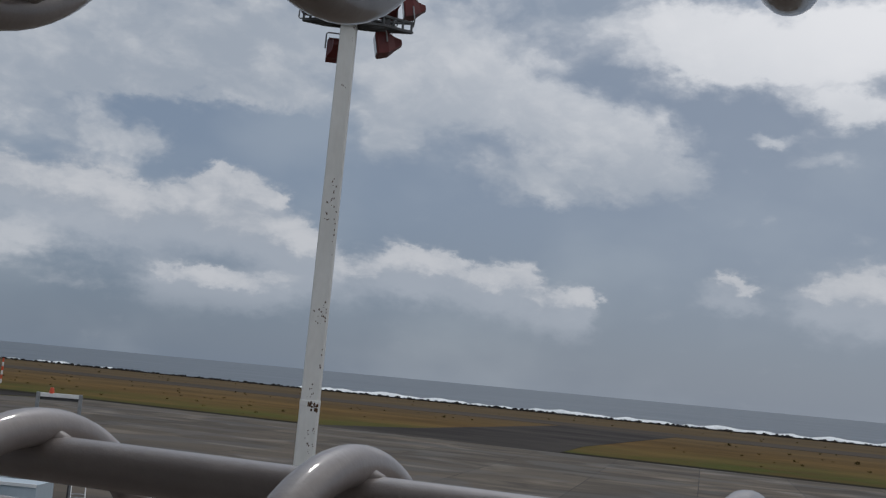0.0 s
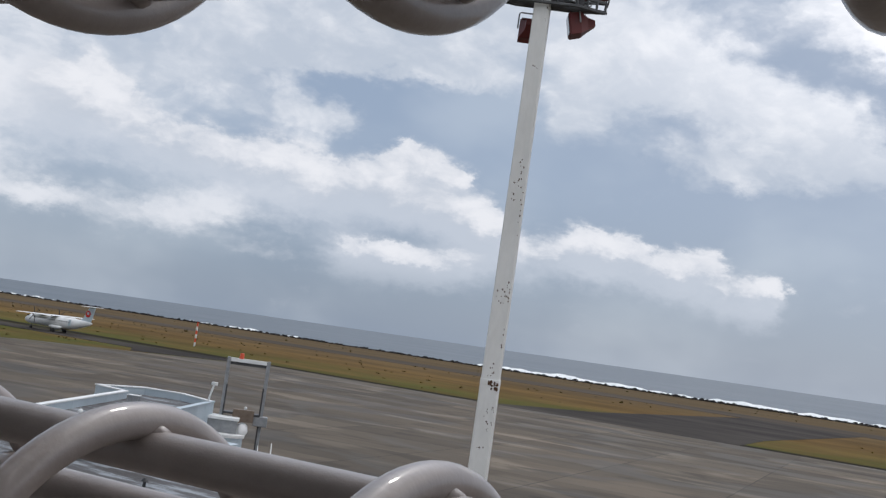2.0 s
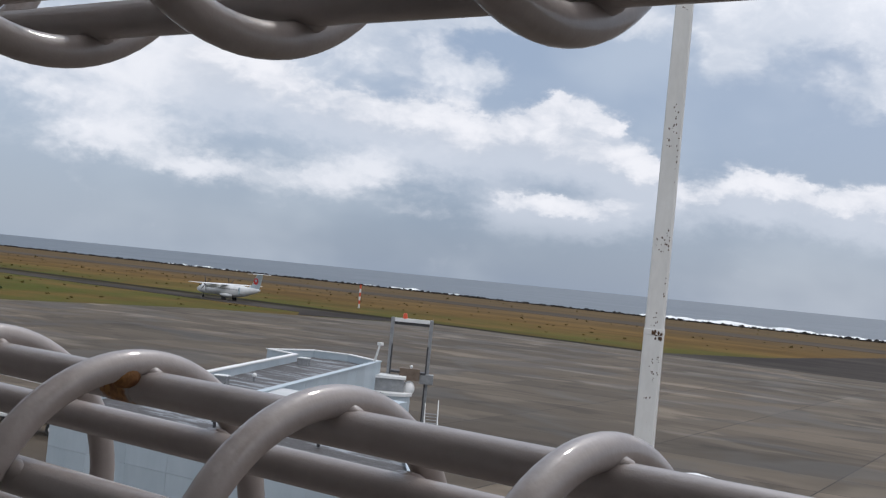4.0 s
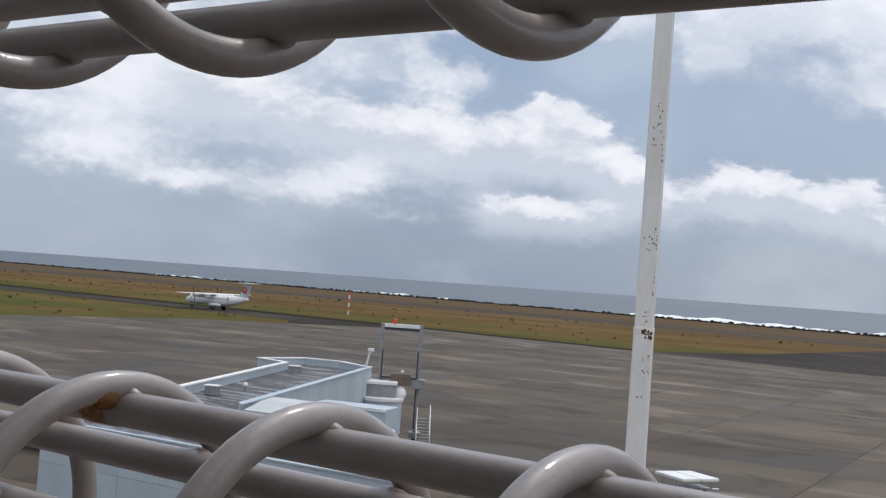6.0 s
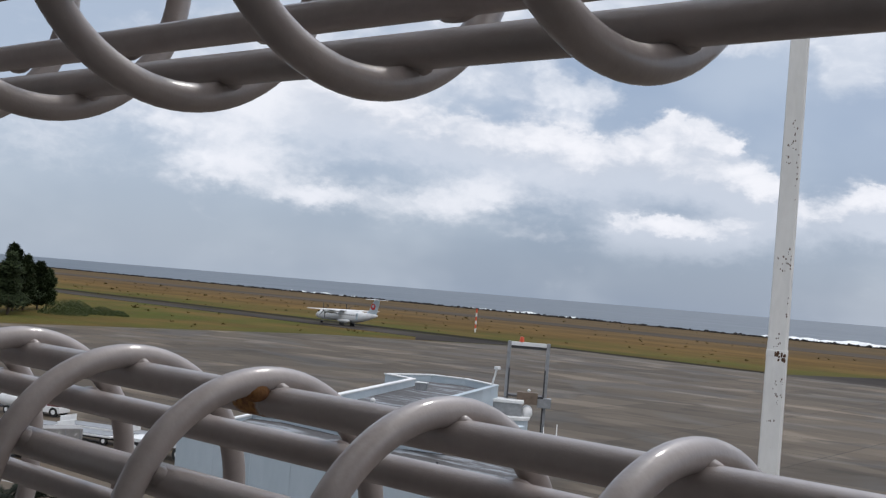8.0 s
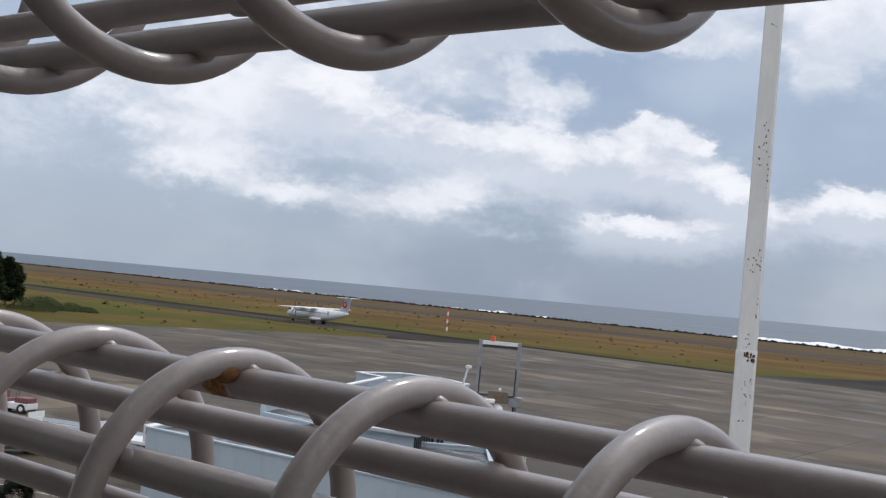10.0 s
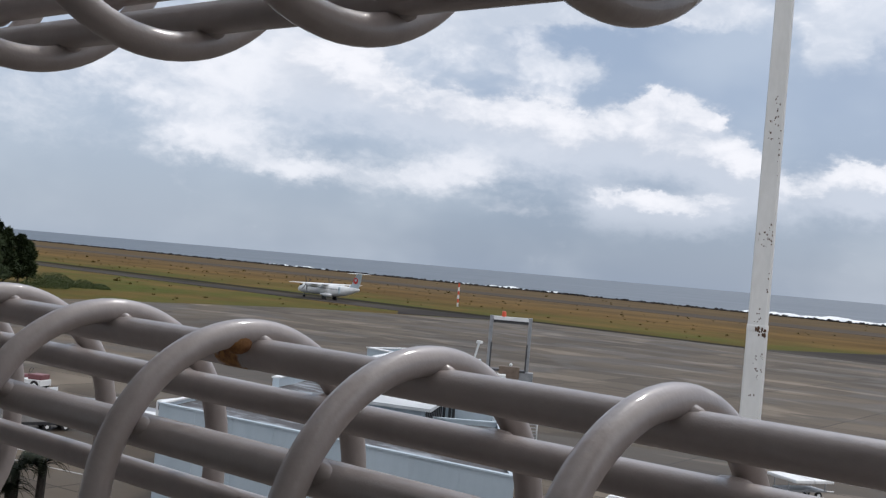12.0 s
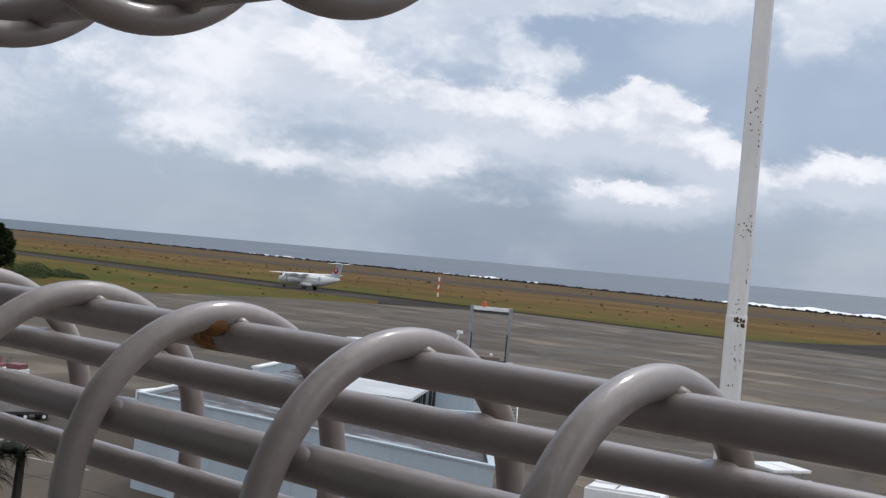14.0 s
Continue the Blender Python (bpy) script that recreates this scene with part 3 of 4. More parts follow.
# place across the face (-1 to 1), height and spread of each cluster of paint damage, count
for u, h, spread, count in ((0.15, 10.98, 0.12, 12), (0.85, 10.98, 0.10, 8), (0.0, 11.4, 0.18, 7), (0.3, 10.25, 0.25, 7), (0.8, 10.2, 0.3, 6), (0.35, 9.85, 0.2, 5), (-0.1, 9.35, 0.03, 5),
                            (0.1, 13.35, 0.25, 7), (0.55, 13.6, 0.25, 8), (0.9, 13.4, 0.3, 5), (-0.2, 16.2, 0.3, 8), (0.3, 16.6, 0.3, 9), (0.1, 16.95, 0.14, 5), (0.9, 15.6, 0.6, 8),
                            (0.35, 8.55, 0.14, 7), (-0.45, 8.35, 0.06, 4), (0.2, 19.6, 0.12, 3), (0.85, 12.4, 0.5, 4)):
    side = 0.478 - 0.042 * (h - JOINT) / 9.9 if h > JOINT else (0.513 if abs(h - 10.98) < 0.02 else 0.502)
    for j in range(count):
        uu = max(-0.84, min(0.84, u + blister_rnd.gauss(0, 0.16)))
        s_ = blister_rnd.uniform(0.008, 0.022) * (1.6 if abs(h - 10.98) < 0.05 else 1.0)
        bm = shape()
        ball(bm, (0, 0, 0), (s_, 0.005, s_ * blister_rnd.uniform(0.7, 1.9)), 8)
        x, y = uu * side / 2, -side / 2
        bmesh.ops.transform(bm, matrix=pose(x * math.cos(LEAN) - y * math.sin(LEAN), x * math.sin(LEAN) + y * math.cos(LEAN), h + blister_rnd.uniform(-spread, spread), 0, 0, -6), verts=bm.verts)
        part("rust_spot", bm, BLISTER, mast)
DECK_RING = ((-1.27, 0.02), (-0.7, 0.22), (0.95, 0.22), (1.72, 0.02), (0.95, -0.34), (-0.7, -0.34))
for z in (21.40, 21.66):
    ring = [(x, y, z) for x, y in DECK_RING + DECK_RING[:1]]
    part("platform_rail", tube(shape(), ring, 0.05, 6), PLATFORM, mast, "dark steel lamp platform rail")
for k in range(6):
    (x0, y0), (x1, y1) = DECK_RING[k], DECK_RING[(k + 1) % 6]
    for f in (0.02, 0.34, 0.67):
        x, y = x0 + (x1 - x0) * f, y0 + (y1 - y0) * f
        part("platform_stud", tube(shape(), [(x, y, 21.36), (x, y, 21.70)], 0.035, 6), PLATFORM, mast)
    part("platform_arm", tube(shape(), [(x0, y0, 21.42), (0, 0, 21.42)], 0.045, 6), PLATFORM, mast)
for x0, x1 in ((-1.16, -0.86), (-0.68, -0.28), (0.30, 0.52), (0.86, 1.10)):
    part("platform_plate", box(shape(), (x0, -0.30, 21.44), (x1, -0.27, 21.63), 0.005), DARK, mast, "dark plate in the lamp platform")
part("brace", tube(shape(), [(-0.15, 0.0, 22.3), (-1.05, 0.3, 21.68)], 0.04, 8), PLATFORM, mast)
part("brace", tube(shape(), [(0.15, 0.0, 22.4), (1.1, 0.3, 21.68)], 0.04, 8), PLATFORM, mast)
part("junction_box", box(shape(), (0.24, -0.1, 21.5), (0.5, 0.25, 22.3), 0.02), DARK, mast)
for at, turn, tilt, k in (((-1.05, 0.0, 21.92), 160, 4, 1.08), ((-0.3, 0.6, 22.08), 200, 8, 1.1), ((0.98, 0.35, 22.16), 215, 8, 1.15), ((1.70, 0.3, 22.14), 270, 10, 0.95),
                          ((-0.24, 0.75, 20.88), 180, 12, 1.12), ((1.07, 0.4, 21.08), 272, 12, 1.12)):
    flood(mast, at, turn, tilt, k)


# ---- buildings beside the stand ----
def inset(poly, d):
    """A polygon (counter-clockwise) moved inwards by d."""
    out, n = [], len(poly)
    for i in range(n):
        p0, p1, p2 = Vector(poly[i - 1]), Vector(poly[i]), Vector(poly[(i + 1) % n])
        a, b = (p1 - p0).normalized(), (p2 - p1).normalized()
        na, nb = Vector((-a.y, a.x)), Vector((-b.y, b.x))
        k = (na + nb) / (1 + na.dot(nb))
        out.append(tuple(p1 + k * d))
    return out


def walled_block(name, poly, wall_top, roof_z, thick, label, wall_mat, cap_mat, open_side=None, white_sides=()):
    """A flat-roofed block: wall panels side by side, a parapet with a metal capping, and a sunk roof."""
    b = thing(name, (0, 0, 0), 0, label, "building")
    inner = inset(poly, thick)
    n = len(poly)
    for i in range(n):
        p, q = Vector(poly[i]), Vector(poly[(i + 1) % n])
        pi, qi = Vector(inner[i]), Vector(inner[(i + 1) % n])
        count = max(1, round((q - p).length / 2.4))
        for k in range(count):
            f0, f1 = k / count, (k + 1) / count
            gap = 0.012 / max((q - p).length, 0.1)
            a0, a1 = p.lerp(q, f0 + (gap if k else 0)), p.lerp(q, f1)
            b0, b1 = pi.lerp(qi, f0 + (gap if k else 0)), pi.lerp(qi, f1)
            for z0, z1 in ((0.05, 2.6), (2.612, (roof_z - 0.01) if i == open_side else wall_top - 0.08)):
                part("wall_panel", prism(shape(), [tuple(a0), tuple(a1), tuple(b1), tuple(b0)], z0, z1), wall_mat, b)
        if i == open_side:
            continue
        op, oq = [Vector(v) for v in (inset(poly, -0.06)[i], inset(poly, -0.06)[(i + 1) % n])]
        ip, iq = [Vector(v) for v in (inset(poly, thick + 0.05)[i], inset(poly, thick + 0.05)[(i + 1) % n])]
        part("capping", prism(shape(), [tuple(op), tuple(oq), tuple(iq), tuple(ip)], wall_top - 0.079, wall_top), cap_mat if i in white_sides else wall_mat, b, "pale metal capping")
    part("roof", prism(shape(), inset(poly, thick + 0.002), roof_z - 0.3, roof_z), ROOF, b, "wet dark flat roof sheet with pale sky reflections painted in")
    return b


corridor = walled_block("boarding_corridor", [(-41.6, 41.6), (-54.8, 67.7), (-59.0, 69.2), (-62.0, 68.3), (-62.6, 63.9), (-59.3, 63.2), (-47.9, 42.0)], 5.3, 4.75, 0.3,
                        "pale blue-white flat-roofed boarding corridor with parapet", PANEL, WHITE, 6, (1, 2, 3, 4, 5))
annex = walled_block("low_building", [(-45.8, 33.4), (-26.3, 35.1), (-36.0, 46.5), (-41.4, 41.4), (-48.1, 41.8), (-49.9, 41.0)], 4.5, 4.25, 0.15,
                     "low pale blue panel-clad building with wet flat roof", PANEL, WHITE, None, (5,))
for x, y in ((-33.5, 37.8), (-39.0, 37.0)):
    v = thing("roof_vent", (x, y, 4.3), 0, "small dark mushroom vent on the flat roof", "vent", "roof vents")
    part("stem", tube(shape(), [(0, 0, 0), (0, 0, 0.3)], 0.07, 10), DARK, v)
    part("cap", tube(shape(), [(0, 0, 0.25), (0, 0, 0.34), (0, 0, 0.40)], 0.16, 12, 0.05), DARK, v)
for x, y in ((-49.6, 49.8),):
    v = thing("roof_lamp", (x, y, 4.75), 0, "small pale ball lamp on the corridor roof", "lamp", "roof lamps")
    part("stem", tube(shape(), [(0, 0, 0), (0, 0, 0.25)], 0.04, 8), STEEL, v)
    part("globe", ball(shape(), (0, 0, 0.36), 0.15, 12), WHITE, v, smooth=True)
for x, y in ((-48.7, 46.4), (-56.8, 61.7)):
    v = thing("roof_unit", (x, y, 4.75), 27, "grey metal box unit on the corridor roof", "roof unit", "roof units")
    part("body", box(shape(), (-0.35, -0.3, 0), (0.35, 0.3, 0.5), 0.02), STEEL, v)
    part("lid", box(shape(), (-0.4, -0.35, 0.502), (0.4, 0.35, 0.55)), WHITE, v)

# lean-to beside the corridor, with its louvred wall
lean = thing("plant_room", (0, 0, 0), 0, "white-roofed plant room with dark louvred wall on the flat roof", "plant room")
quad = [(-40.4, 40.6), (-36.6, 41.9), (-39.9, 47.2), (-44.2, 46.2)]
part("body", prism(shape(), inset(quad, 0.35), 0.06, 5.05), PANEL, lean)
part("roof", prism(shape(), quad, 5.052, 5.2), ROOF_WHITE, lean, "plain white roof slab")
p, q = Vector(inset(quad, 0.33)[1]), Vector(inset(quad, 0.33)[2])
for k in range(9):
    a, b_ = p.lerp(q, 0.06 + 0.1 * k), p.lerp(q, 0.10 + 0.1 * k)
    nrm = Vector(((q - p).y, -(q - p).x)).normalized() * 0.05
    part("slat", prism(shape(), [tuple(a), tuple(a + nrm), tuple(b_ + nrm), tuple(b_)], 3.9, 5.0), DARK, lean)

# louvred block behind the plant room
p, q = Vector((-42.0, 47.1)), Vector((-38.05, 48.45))
way = (q - p).normalized()
back = Vector((-way.y, way.x))
part("louvre_block", prism(shape(), [tuple(p), tuple(q), tuple(q + back * 2.0), tuple(p + back * 2.0)], 0.06, 5.1), PANEL, lean)
part("louvre_frame", prism(shape(), [tuple(p - back * 0.08), tuple(q - back * 0.08), tuple(q - back * 0.002), tuple(p - back * 0.002)], 4.98, 5.14), WHITE, lean, "white eaves board")
for k in range(8):
    at = p + way * (0.10 + 0.21 * k + 0.12 * (k // 2))
    part("louvre", prism(shape(), [tuple(at - back * 0.06), tuple(at - back * 0.06 + way * 0.15), tuple(at - back * 0.002 + way * 0.15), tuple(at - back * 0.002)], 3.95, 4.95), DARK, lean, "dark upright louvre")

# ---- boarding bridge at the corridor's end ----
bridge = thing("boarding_bridge", (-53.6, 69.4, 0), 38, "white boarding bridge head with steel lift columns and red beacon", "boarding bridge")
for x in (-1.42, 1.42):
    part("lift_column", box(shape(), (x - 0.13, -0.16, 0.05), (x + 0.13, 0.16, 8.55), 0.02), STEEL, bridge, "grey steel lift column")
    part("guide_rail", box(shape(), (x - 0.05 - 0.12 * (x > 0) + 0.12 * (x < 0), -0.2, 1.0), (x + 0.05 - 0.12 * (x > 0) + 0.12 * (x < 0), -0.165, 6.6)), DARK, bridge)
    part("bogie", box(shape(), (x - 0.4, -0.5, 0.3), (x + 0.4, 0.5, 0.75), 0.05), STEEL, bridge)
    part("wheel", tube(shape(), [(x - 0.18, 0, 0.42), (x + 0.18, 0, 0.42)], 0.38, 16), RUBBER, bridge)
part("cross_beam", box(shape(), (-1.28, -0.15, 8.25), (1.28, 0.15, 8.52), 0.02), WHITE, bridge, "pale top cross beam")
# The beam's dark underside, drawn as a dark box beneath it.
part("beam_dark_underside", box(shape(), (-1.28, -0.12, 8.05), (1.28, 0.12, 8.24)), DARK, bridge)
part("beacon", tube(shape(), [(-0.55, 0, 8.5), (-0.55, 0, 8.8), (-0.55, 0, 8.90)], 0.18, 14, 0.12), ORANGE, bridge, "red warning beacon")
part("walkway", box(shape(), (-1.3, -0.6, 4.55), (1.3, 0.6, 4.7)), DARK, bridge)
part("machine_box", box(shape(), (-0.6, -0.75, 4.1), (0.9, -0.2, 4.95), 0.03), mat("brown_cover", (0.10, 0.07, 0.05), (0.17, 0.13, 0.10), 3, 0.7), bridge, "brown machine cover")
part("control_box", box(shape(), (0.9, -0.6, 3.9), (1.9, 0.2, 4.6), 0.05), STEEL, bridge)
part("lamp", ball(shape(), (0.25, -0.7, 5.1), 0.12, 10), WHITE, bridge, smooth=True)
cab = thing("bridge_cab", (-53.9, 67.9, -0.65), 38, "white rounded boarding bridge cab below the lift columns", "bridge cab")
bm = shape()
prism(bm, [(1.5 * math.cos(radians(a)), -0.8 + 1.3 * math.sin(radians(a))) for a in range(-180, 1, 12)] + [(1.5, 1.2), (-1.5, 1.2)], 1.4, 3.75)
part("body", bm, PANEL, cab)
bm = shape()
prism(bm, [(1.62 * math.cos(radians(a)), -0.8 + 1.42 * math.sin(radians(a))) for a in range(-180, 1, 12)] + [(1.62, 1.25), (-1.62, 1.25)], 3.752, 3.95)
part("rim", bm, WHITE, cab, "white overhanging rim")
part("upper_window", box(shape(), (-1.2, -0.9, 3.952), (1.0, 0.9, 4.85), 0.02), STEEL, cab)
part("top", box(shape(), (-1.3, -1.0, 4.852), (1.1, 1.0, 5.05), 0.03), WHITE, cab)
part("hood", tube(shape(), [(1.35, 1.2, 4.2), (1.35, -0.6, 4.2)], 0.42, 16), WHITE, cab, "pale rolled weather hood", smooth=True)
stair = thing("service_stair", (-50.6, 68.8, 0.04), 38, "narrow white-railed steel service stair on the apron", "stair")
for k in range(9):
    part("tread", box(shape(), (-0.45, 0.28 * k, 0.19 * (k + 1) - 0.03), (0.45, 0.28 * k + 0.26, 0.19 * (k + 1))), STEEL, stair)
for x in (-0.48, 0.48):
    part("stringer", tube(shape(), [(x, -0.1, 0.02), (x, 2.5, 1.7)], 0.05, 6), STEEL, stair)
    part("handrail", tube(shape(), [(x, -0.1, 0.02), (x, -0.1, 1.0), (x, 2.5, 2.7), (x, 2.5, 1.7)], 0.03, 6), WHITE, stair, "white handrail")
lampost = thing("corner_camera", (-54.5, 66.6, 5.3), 0, "small pale camera on a bent stalk at the parapet corner", "camera")
part("stalk", tube(shape(), [(0, 0, 0), (0.15, 0, 0.55), (0.35, 0, 1.25)], 0.07, 8), WHITE, lampost)
part("housing", box(shape(), (0.2, -0.15, 1.2), (0.58, 0.15, 1.42), 0.05), WHITE, lampost)


# ---- dark tussocks in the dry grass ----
def tussocks(fields, rnd):
    bm = shape()
    for x0, x1, y0, y1, count in fields:
        for k in range(count):
            c = Vector((rnd.uniform(x0, x1), rnd.uniform(y0, y1), 0.0))
            size = rnd.uniform(0.18, 0.42) * (1.8 if rnd.random() > 0.9 else 1.0)
            for j in range(9):
                a, out = rnd.random() * math.tau, rnd.random() * size * 1.4
                foot = c + Vector((out * math.cos(a), out * math.sin(a), 0))
                tip = foot + Vector((rnd.gauss(0, 0.25), rnd.gauss(0, 0.25), size * rnd.uniform(0.5, 1.2)))
                side = Vector((math.sin(a), -math.cos(a), 0)) * size * 0.35
                bm.faces.new([bm.verts.new(v) for v in (foot - side, foot + side, tip + side * 0.5, tip - side * 0.3)])
    return bm


TUSSOCK = mat("tussock_blades", (0.045, 0.036, 0.014), (0.110, 0.080, 0.030), 0.2, 0.9, spec=0.05)
tagged(part("tussocks", tussocks(((-420, -115, 240, 385, 130), (-50, 60, 245, 385, 40), (-480, -195, 140, 200, 60), (-560, -300, 222, 385, 110), (-500, 40, 440, 552, 70)), random.Random(21)), TUSSOCK),
       "scattered dark dry tussocks in the coastal grass", "grass", kind="stuff")


# ---- the aeroplane on the taxiway ----
plane = thing("aeroplane", (-224.5, 213.0, 0.06), 180, "white high-wing twin-propeller airliner with red disc on its T-tail", "aeroplane")
rings = []
for x, r, z in ((11.4, 0.06, 2.0), (11.1, 0.45, 2.02), (10.4, 0.85, 2.12), (9.4, 1.2, 2.3), (8.2, 1.38, 2.42), (6, 1.42, 2.45), (0, 1.42, 2.45), (-4, 1.42, 2.45),
                (-6, 1.25, 2.62), (-8.5, 0.85, 2.95), (-10.5, 0.45, 3.2), (-11.2, 0.2, 3.3)):
    rings.append([(x, r * math.cos(k * math.tau / 24), z + r * math.sin(k * math.tau / 24)) for k in range(24)])
part("fuselage", ring_loft(shape(), rings), WHITE, plane, "white fuselage", smooth=True)


def foil(rows, along):
    """A wing skin: rows of (span, leading x, chord, thickness, height); along: y or z."""
    out = []
    for s, lead, chord, thick, h in rows:
        ring = []
        for fx, fz in ((0, 0), (0.08, 0.6), (0.3, 1), (0.7, 0.55), (1, 0.04), (1, -0.04), (0.7, -0.35), (0.3, -0.6), (0.08, -0.45)):
            p = (lead - chord * fx, s, h + thick * fz) if along == "y" else (lead - chord * fx, h + thick * fz, s)
            ring.append(p)
        out.append(ring)
    return ring_loft(shape(), out)


part("wing", foil([(-12.3, 1.5, 1.4, 0.08, 4.0), (-5, 1.9, 2.4, 0.2, 3.9), (0, 1.9, 2.5, 0.24, 3.88), (5, 1.9, 2.4, 0.2, 3.9), (12.3, 1.5, 1.4, 0.08, 4.0)], "y"), WHITE, plane)
part("fin", foil([(3.2, -6.4, 4.4, 0.2, 0), (4.6, -8.3, 2.9, 0.16, 0), (7.3, -9.8, 2.0, 0.12, 0)], "z"), TAIL_GREY, plane, "pale blue-grey tail fin")
part("tailplane", foil([(-3.7, -10.3, 1.0, 0.05, 7.3), (0, -9.7, 1.9, 0.1, 7.32), (3.7, -10.3, 1.0, 0.05, 7.3)], "y"), WHITE, plane)
for y in (-0.17, 0.17):
    part("tail_disc", tube(shape(), [(-9.7, y - 0.02, 5.5), (-9.7, y + 0.02, 5.5)], 0.82, 24), LIVERY, plane, "red tail disc")
    part("tail_mark", tube(shape(), [(-9.75, y * 1.25 - 0.01, 5.65), (-9.75, y * 1.25 + 0.01, 5.65)], 0.36, 16), TAIL_GREY, plane, "pale shape on the disc")
for y in (-4.05, 4.05):
    nac = []
    for x, r, z in ((4.0, 0.22, 3.55), (3.6, 0.42, 3.5), (2.6, 0.52, 3.45), (0.5, 0.5, 3.5), (-1.4, 0.2, 3.7)):
        nac.append([(x, y + r * math.cos(k * math.tau / 16), z + r * math.sin(k * math.tau / 16)) for k in range(16)])
    eng = part("engine", ring_loft(shape(), nac), WHITE, plane, smooth=True)
    part("spinner", tube(shape(), [(4.0, y, 3.55), (4.25, y, 3.55), (4.5, y, 3.55)], 0.22, 14, 0.03), DARK, eng)
    for k in range(6):
        a = k * math.tau / 6 + 0.3
        bm = shape()
        tip = Vector((4.12, y + 1.95 * math.cos(a), 3.55 + 1.95 * math.sin(a)))
        tube(bm, [(4.12, y + 0.2 * math.cos(a), 3.55 + 0.2 * math.sin(a)), (4.12, y + 1.2 * math.cos(a), 3.55 + 1.2 * math.sin(a)), tip], 0.12, 6, 0.08)
        part("blade", bm, DARK, eng)
for y in (-1, 1):
    part("gear_pod", ball(shape(), (-0.6, 1.35 * y, 1.25), (2.3, 0.55, 0.45), 16), WHITE, plane, smooth=True)
    for x in (-0.9, -0.2):
        part("wheel", tube(shape(), [(x + 0.0, 1.9 * y - 0.14, 0.43), (x, 1.9 * y + 0.14, 0.43)], 0.43, 18), RUBBER, plane)
    part("gear_leg", tube(shape(), [(-0.55, 1.5 * y, 1.1), (-0.55, 1.9 * y, 0.45)], 0.09, 8), STEEL, plane)
    for k in range(15):
        x = 6.4 - 0.82 * k
        part("cabin_window", box(shape(), (x - 0.13, 1.36 * y - 0.08, 2.72), (x + 0.13, 1.36 * y + 0.08, 3.04), 0.03), GLASS, plane)
    part("cockpit_window", box(shape(), (9.0, 0.95 * y - 0.1, 2.85), (9.8, 0.95 * y + 0.1, 3.2), 0.05), GLASS, plane)
    part("door", box(shape(), (-5.6, 1.30 * y - 0.06, 1.9), (-4.9, 1.30 * y + 0.08, 3.5), 0.02), TAIL_GREY, plane)
part("nose_leg", tube(shape(), [(9.0, 0, 1.2), (9.1, 0, 0.3)], 0.07, 8), STEEL, plane)
for y in (-0.16, 0.16):
    part("wheel", tube(shape(), [(9.1, y - 0.07, 0.28), (9.1, y + 0.07, 0.28)], 0.28, 14), RUBBER, plane)
part("windscreen", box(shape(), (9.75, -0.55, 2.75), (10.25, 0.55, 3.05), 0.08), GLASS, plane)

# ---- red and white marker post ----
post = thing("marker_post", (-220.5, 259.8, 0), 0, "slim red and white banded marker post in the grass", "marker post")
for k in range(6):
    part("band", tube(shape(), [(0, 0, 1.1 * k), (0, 0, 1.1 * k + 1.098)], 0.24, 10), ORANGE if k % 2 else WHITE, post)


# ---- trees, bushes, palms ----
def conifer(bm, h, spread, rnd, count):
    """Ragged crown: tufts of needles round limbs that thin towards the top."""
    for k in range(count):
        f = rnd.random() ** 0.8
        z = h * (0.12 + 0.88 * f)
        r = spread * (1.02 - f) ** 0.66 * (0.3 + 0.7 * rnd.random() ** 0.5) * (0.72 + 0.2 * math.sin(0.9 * h * f + 3 * spread) + 0.22 * math.sin(1.9 * h * f + spread))
        a = rnd.random() * math.tau
        c = Vector((r * math.cos(a), r * math.sin(a), z))
        for j in range(5):
            way = Vector((rnd.gauss(0, 1), rnd.gauss(0, 1), rnd.gauss(0.35, 0.7))).normalized() * rnd.uniform(0.35, 0.95)
            side = way.orthogonal().normalized() * rnd.uniform(0.10, 0.22)
            base = c + Vector((rnd.gauss(0, 0.2), rnd.gauss(0, 0.2), rnd.gauss(0, 0.2)))
            vs = [bm.verts.new(q) for q in (base - side, base + side, base + way + side * 0.4, base + way * 1.1)]
            bm.faces.new(vs)


rnd = random.Random(4)
for x, y, h, spread in ((-213, 114, 11.5, 4.2), (-220, 118, 13.2, 4.6), (-226, 122, 12.2, 4.2), (-231, 127, 11.0, 4.0), (-236, 133, 10.0, 3.6), (-210, 106, 11.0, 4.2), (-241, 138, 8.3, 2.8), (-222, 108, 12.0, 4.4)):
    tree = thing("tree", (x, y, 0), rnd.uniform(0, 360), "dark green dense coastal conifer with ragged crown", "tree", "trees beside the apron")
    part("trunk", tube(shape(), [(0, 0, 0), (0.1, 0.05, h * 0.5), (0.05, 0.1, h * 0.97)], 0.22, 8, 0.03), BARK, tree)
    limbs = shape()
    for k in range(14):
        a, z = rnd.random() * math.tau, h * (0.15 + 0.055 * k)
        tube(limbs, [(0.05, 0.05, z), (spread * 0.7 * (1 - 0.05 * k) * math.cos(a), spread * 0.7 * (1 - 0.05 * k) * math.sin(a), z + 0.7)], 0.06, 5, 0.015)
    part("limbs", limbs, BARK, tree)
    crown = shape()
    conifer(crown, h, spread, rnd, 1000)
    part("crown", crown, LEAF, tree)


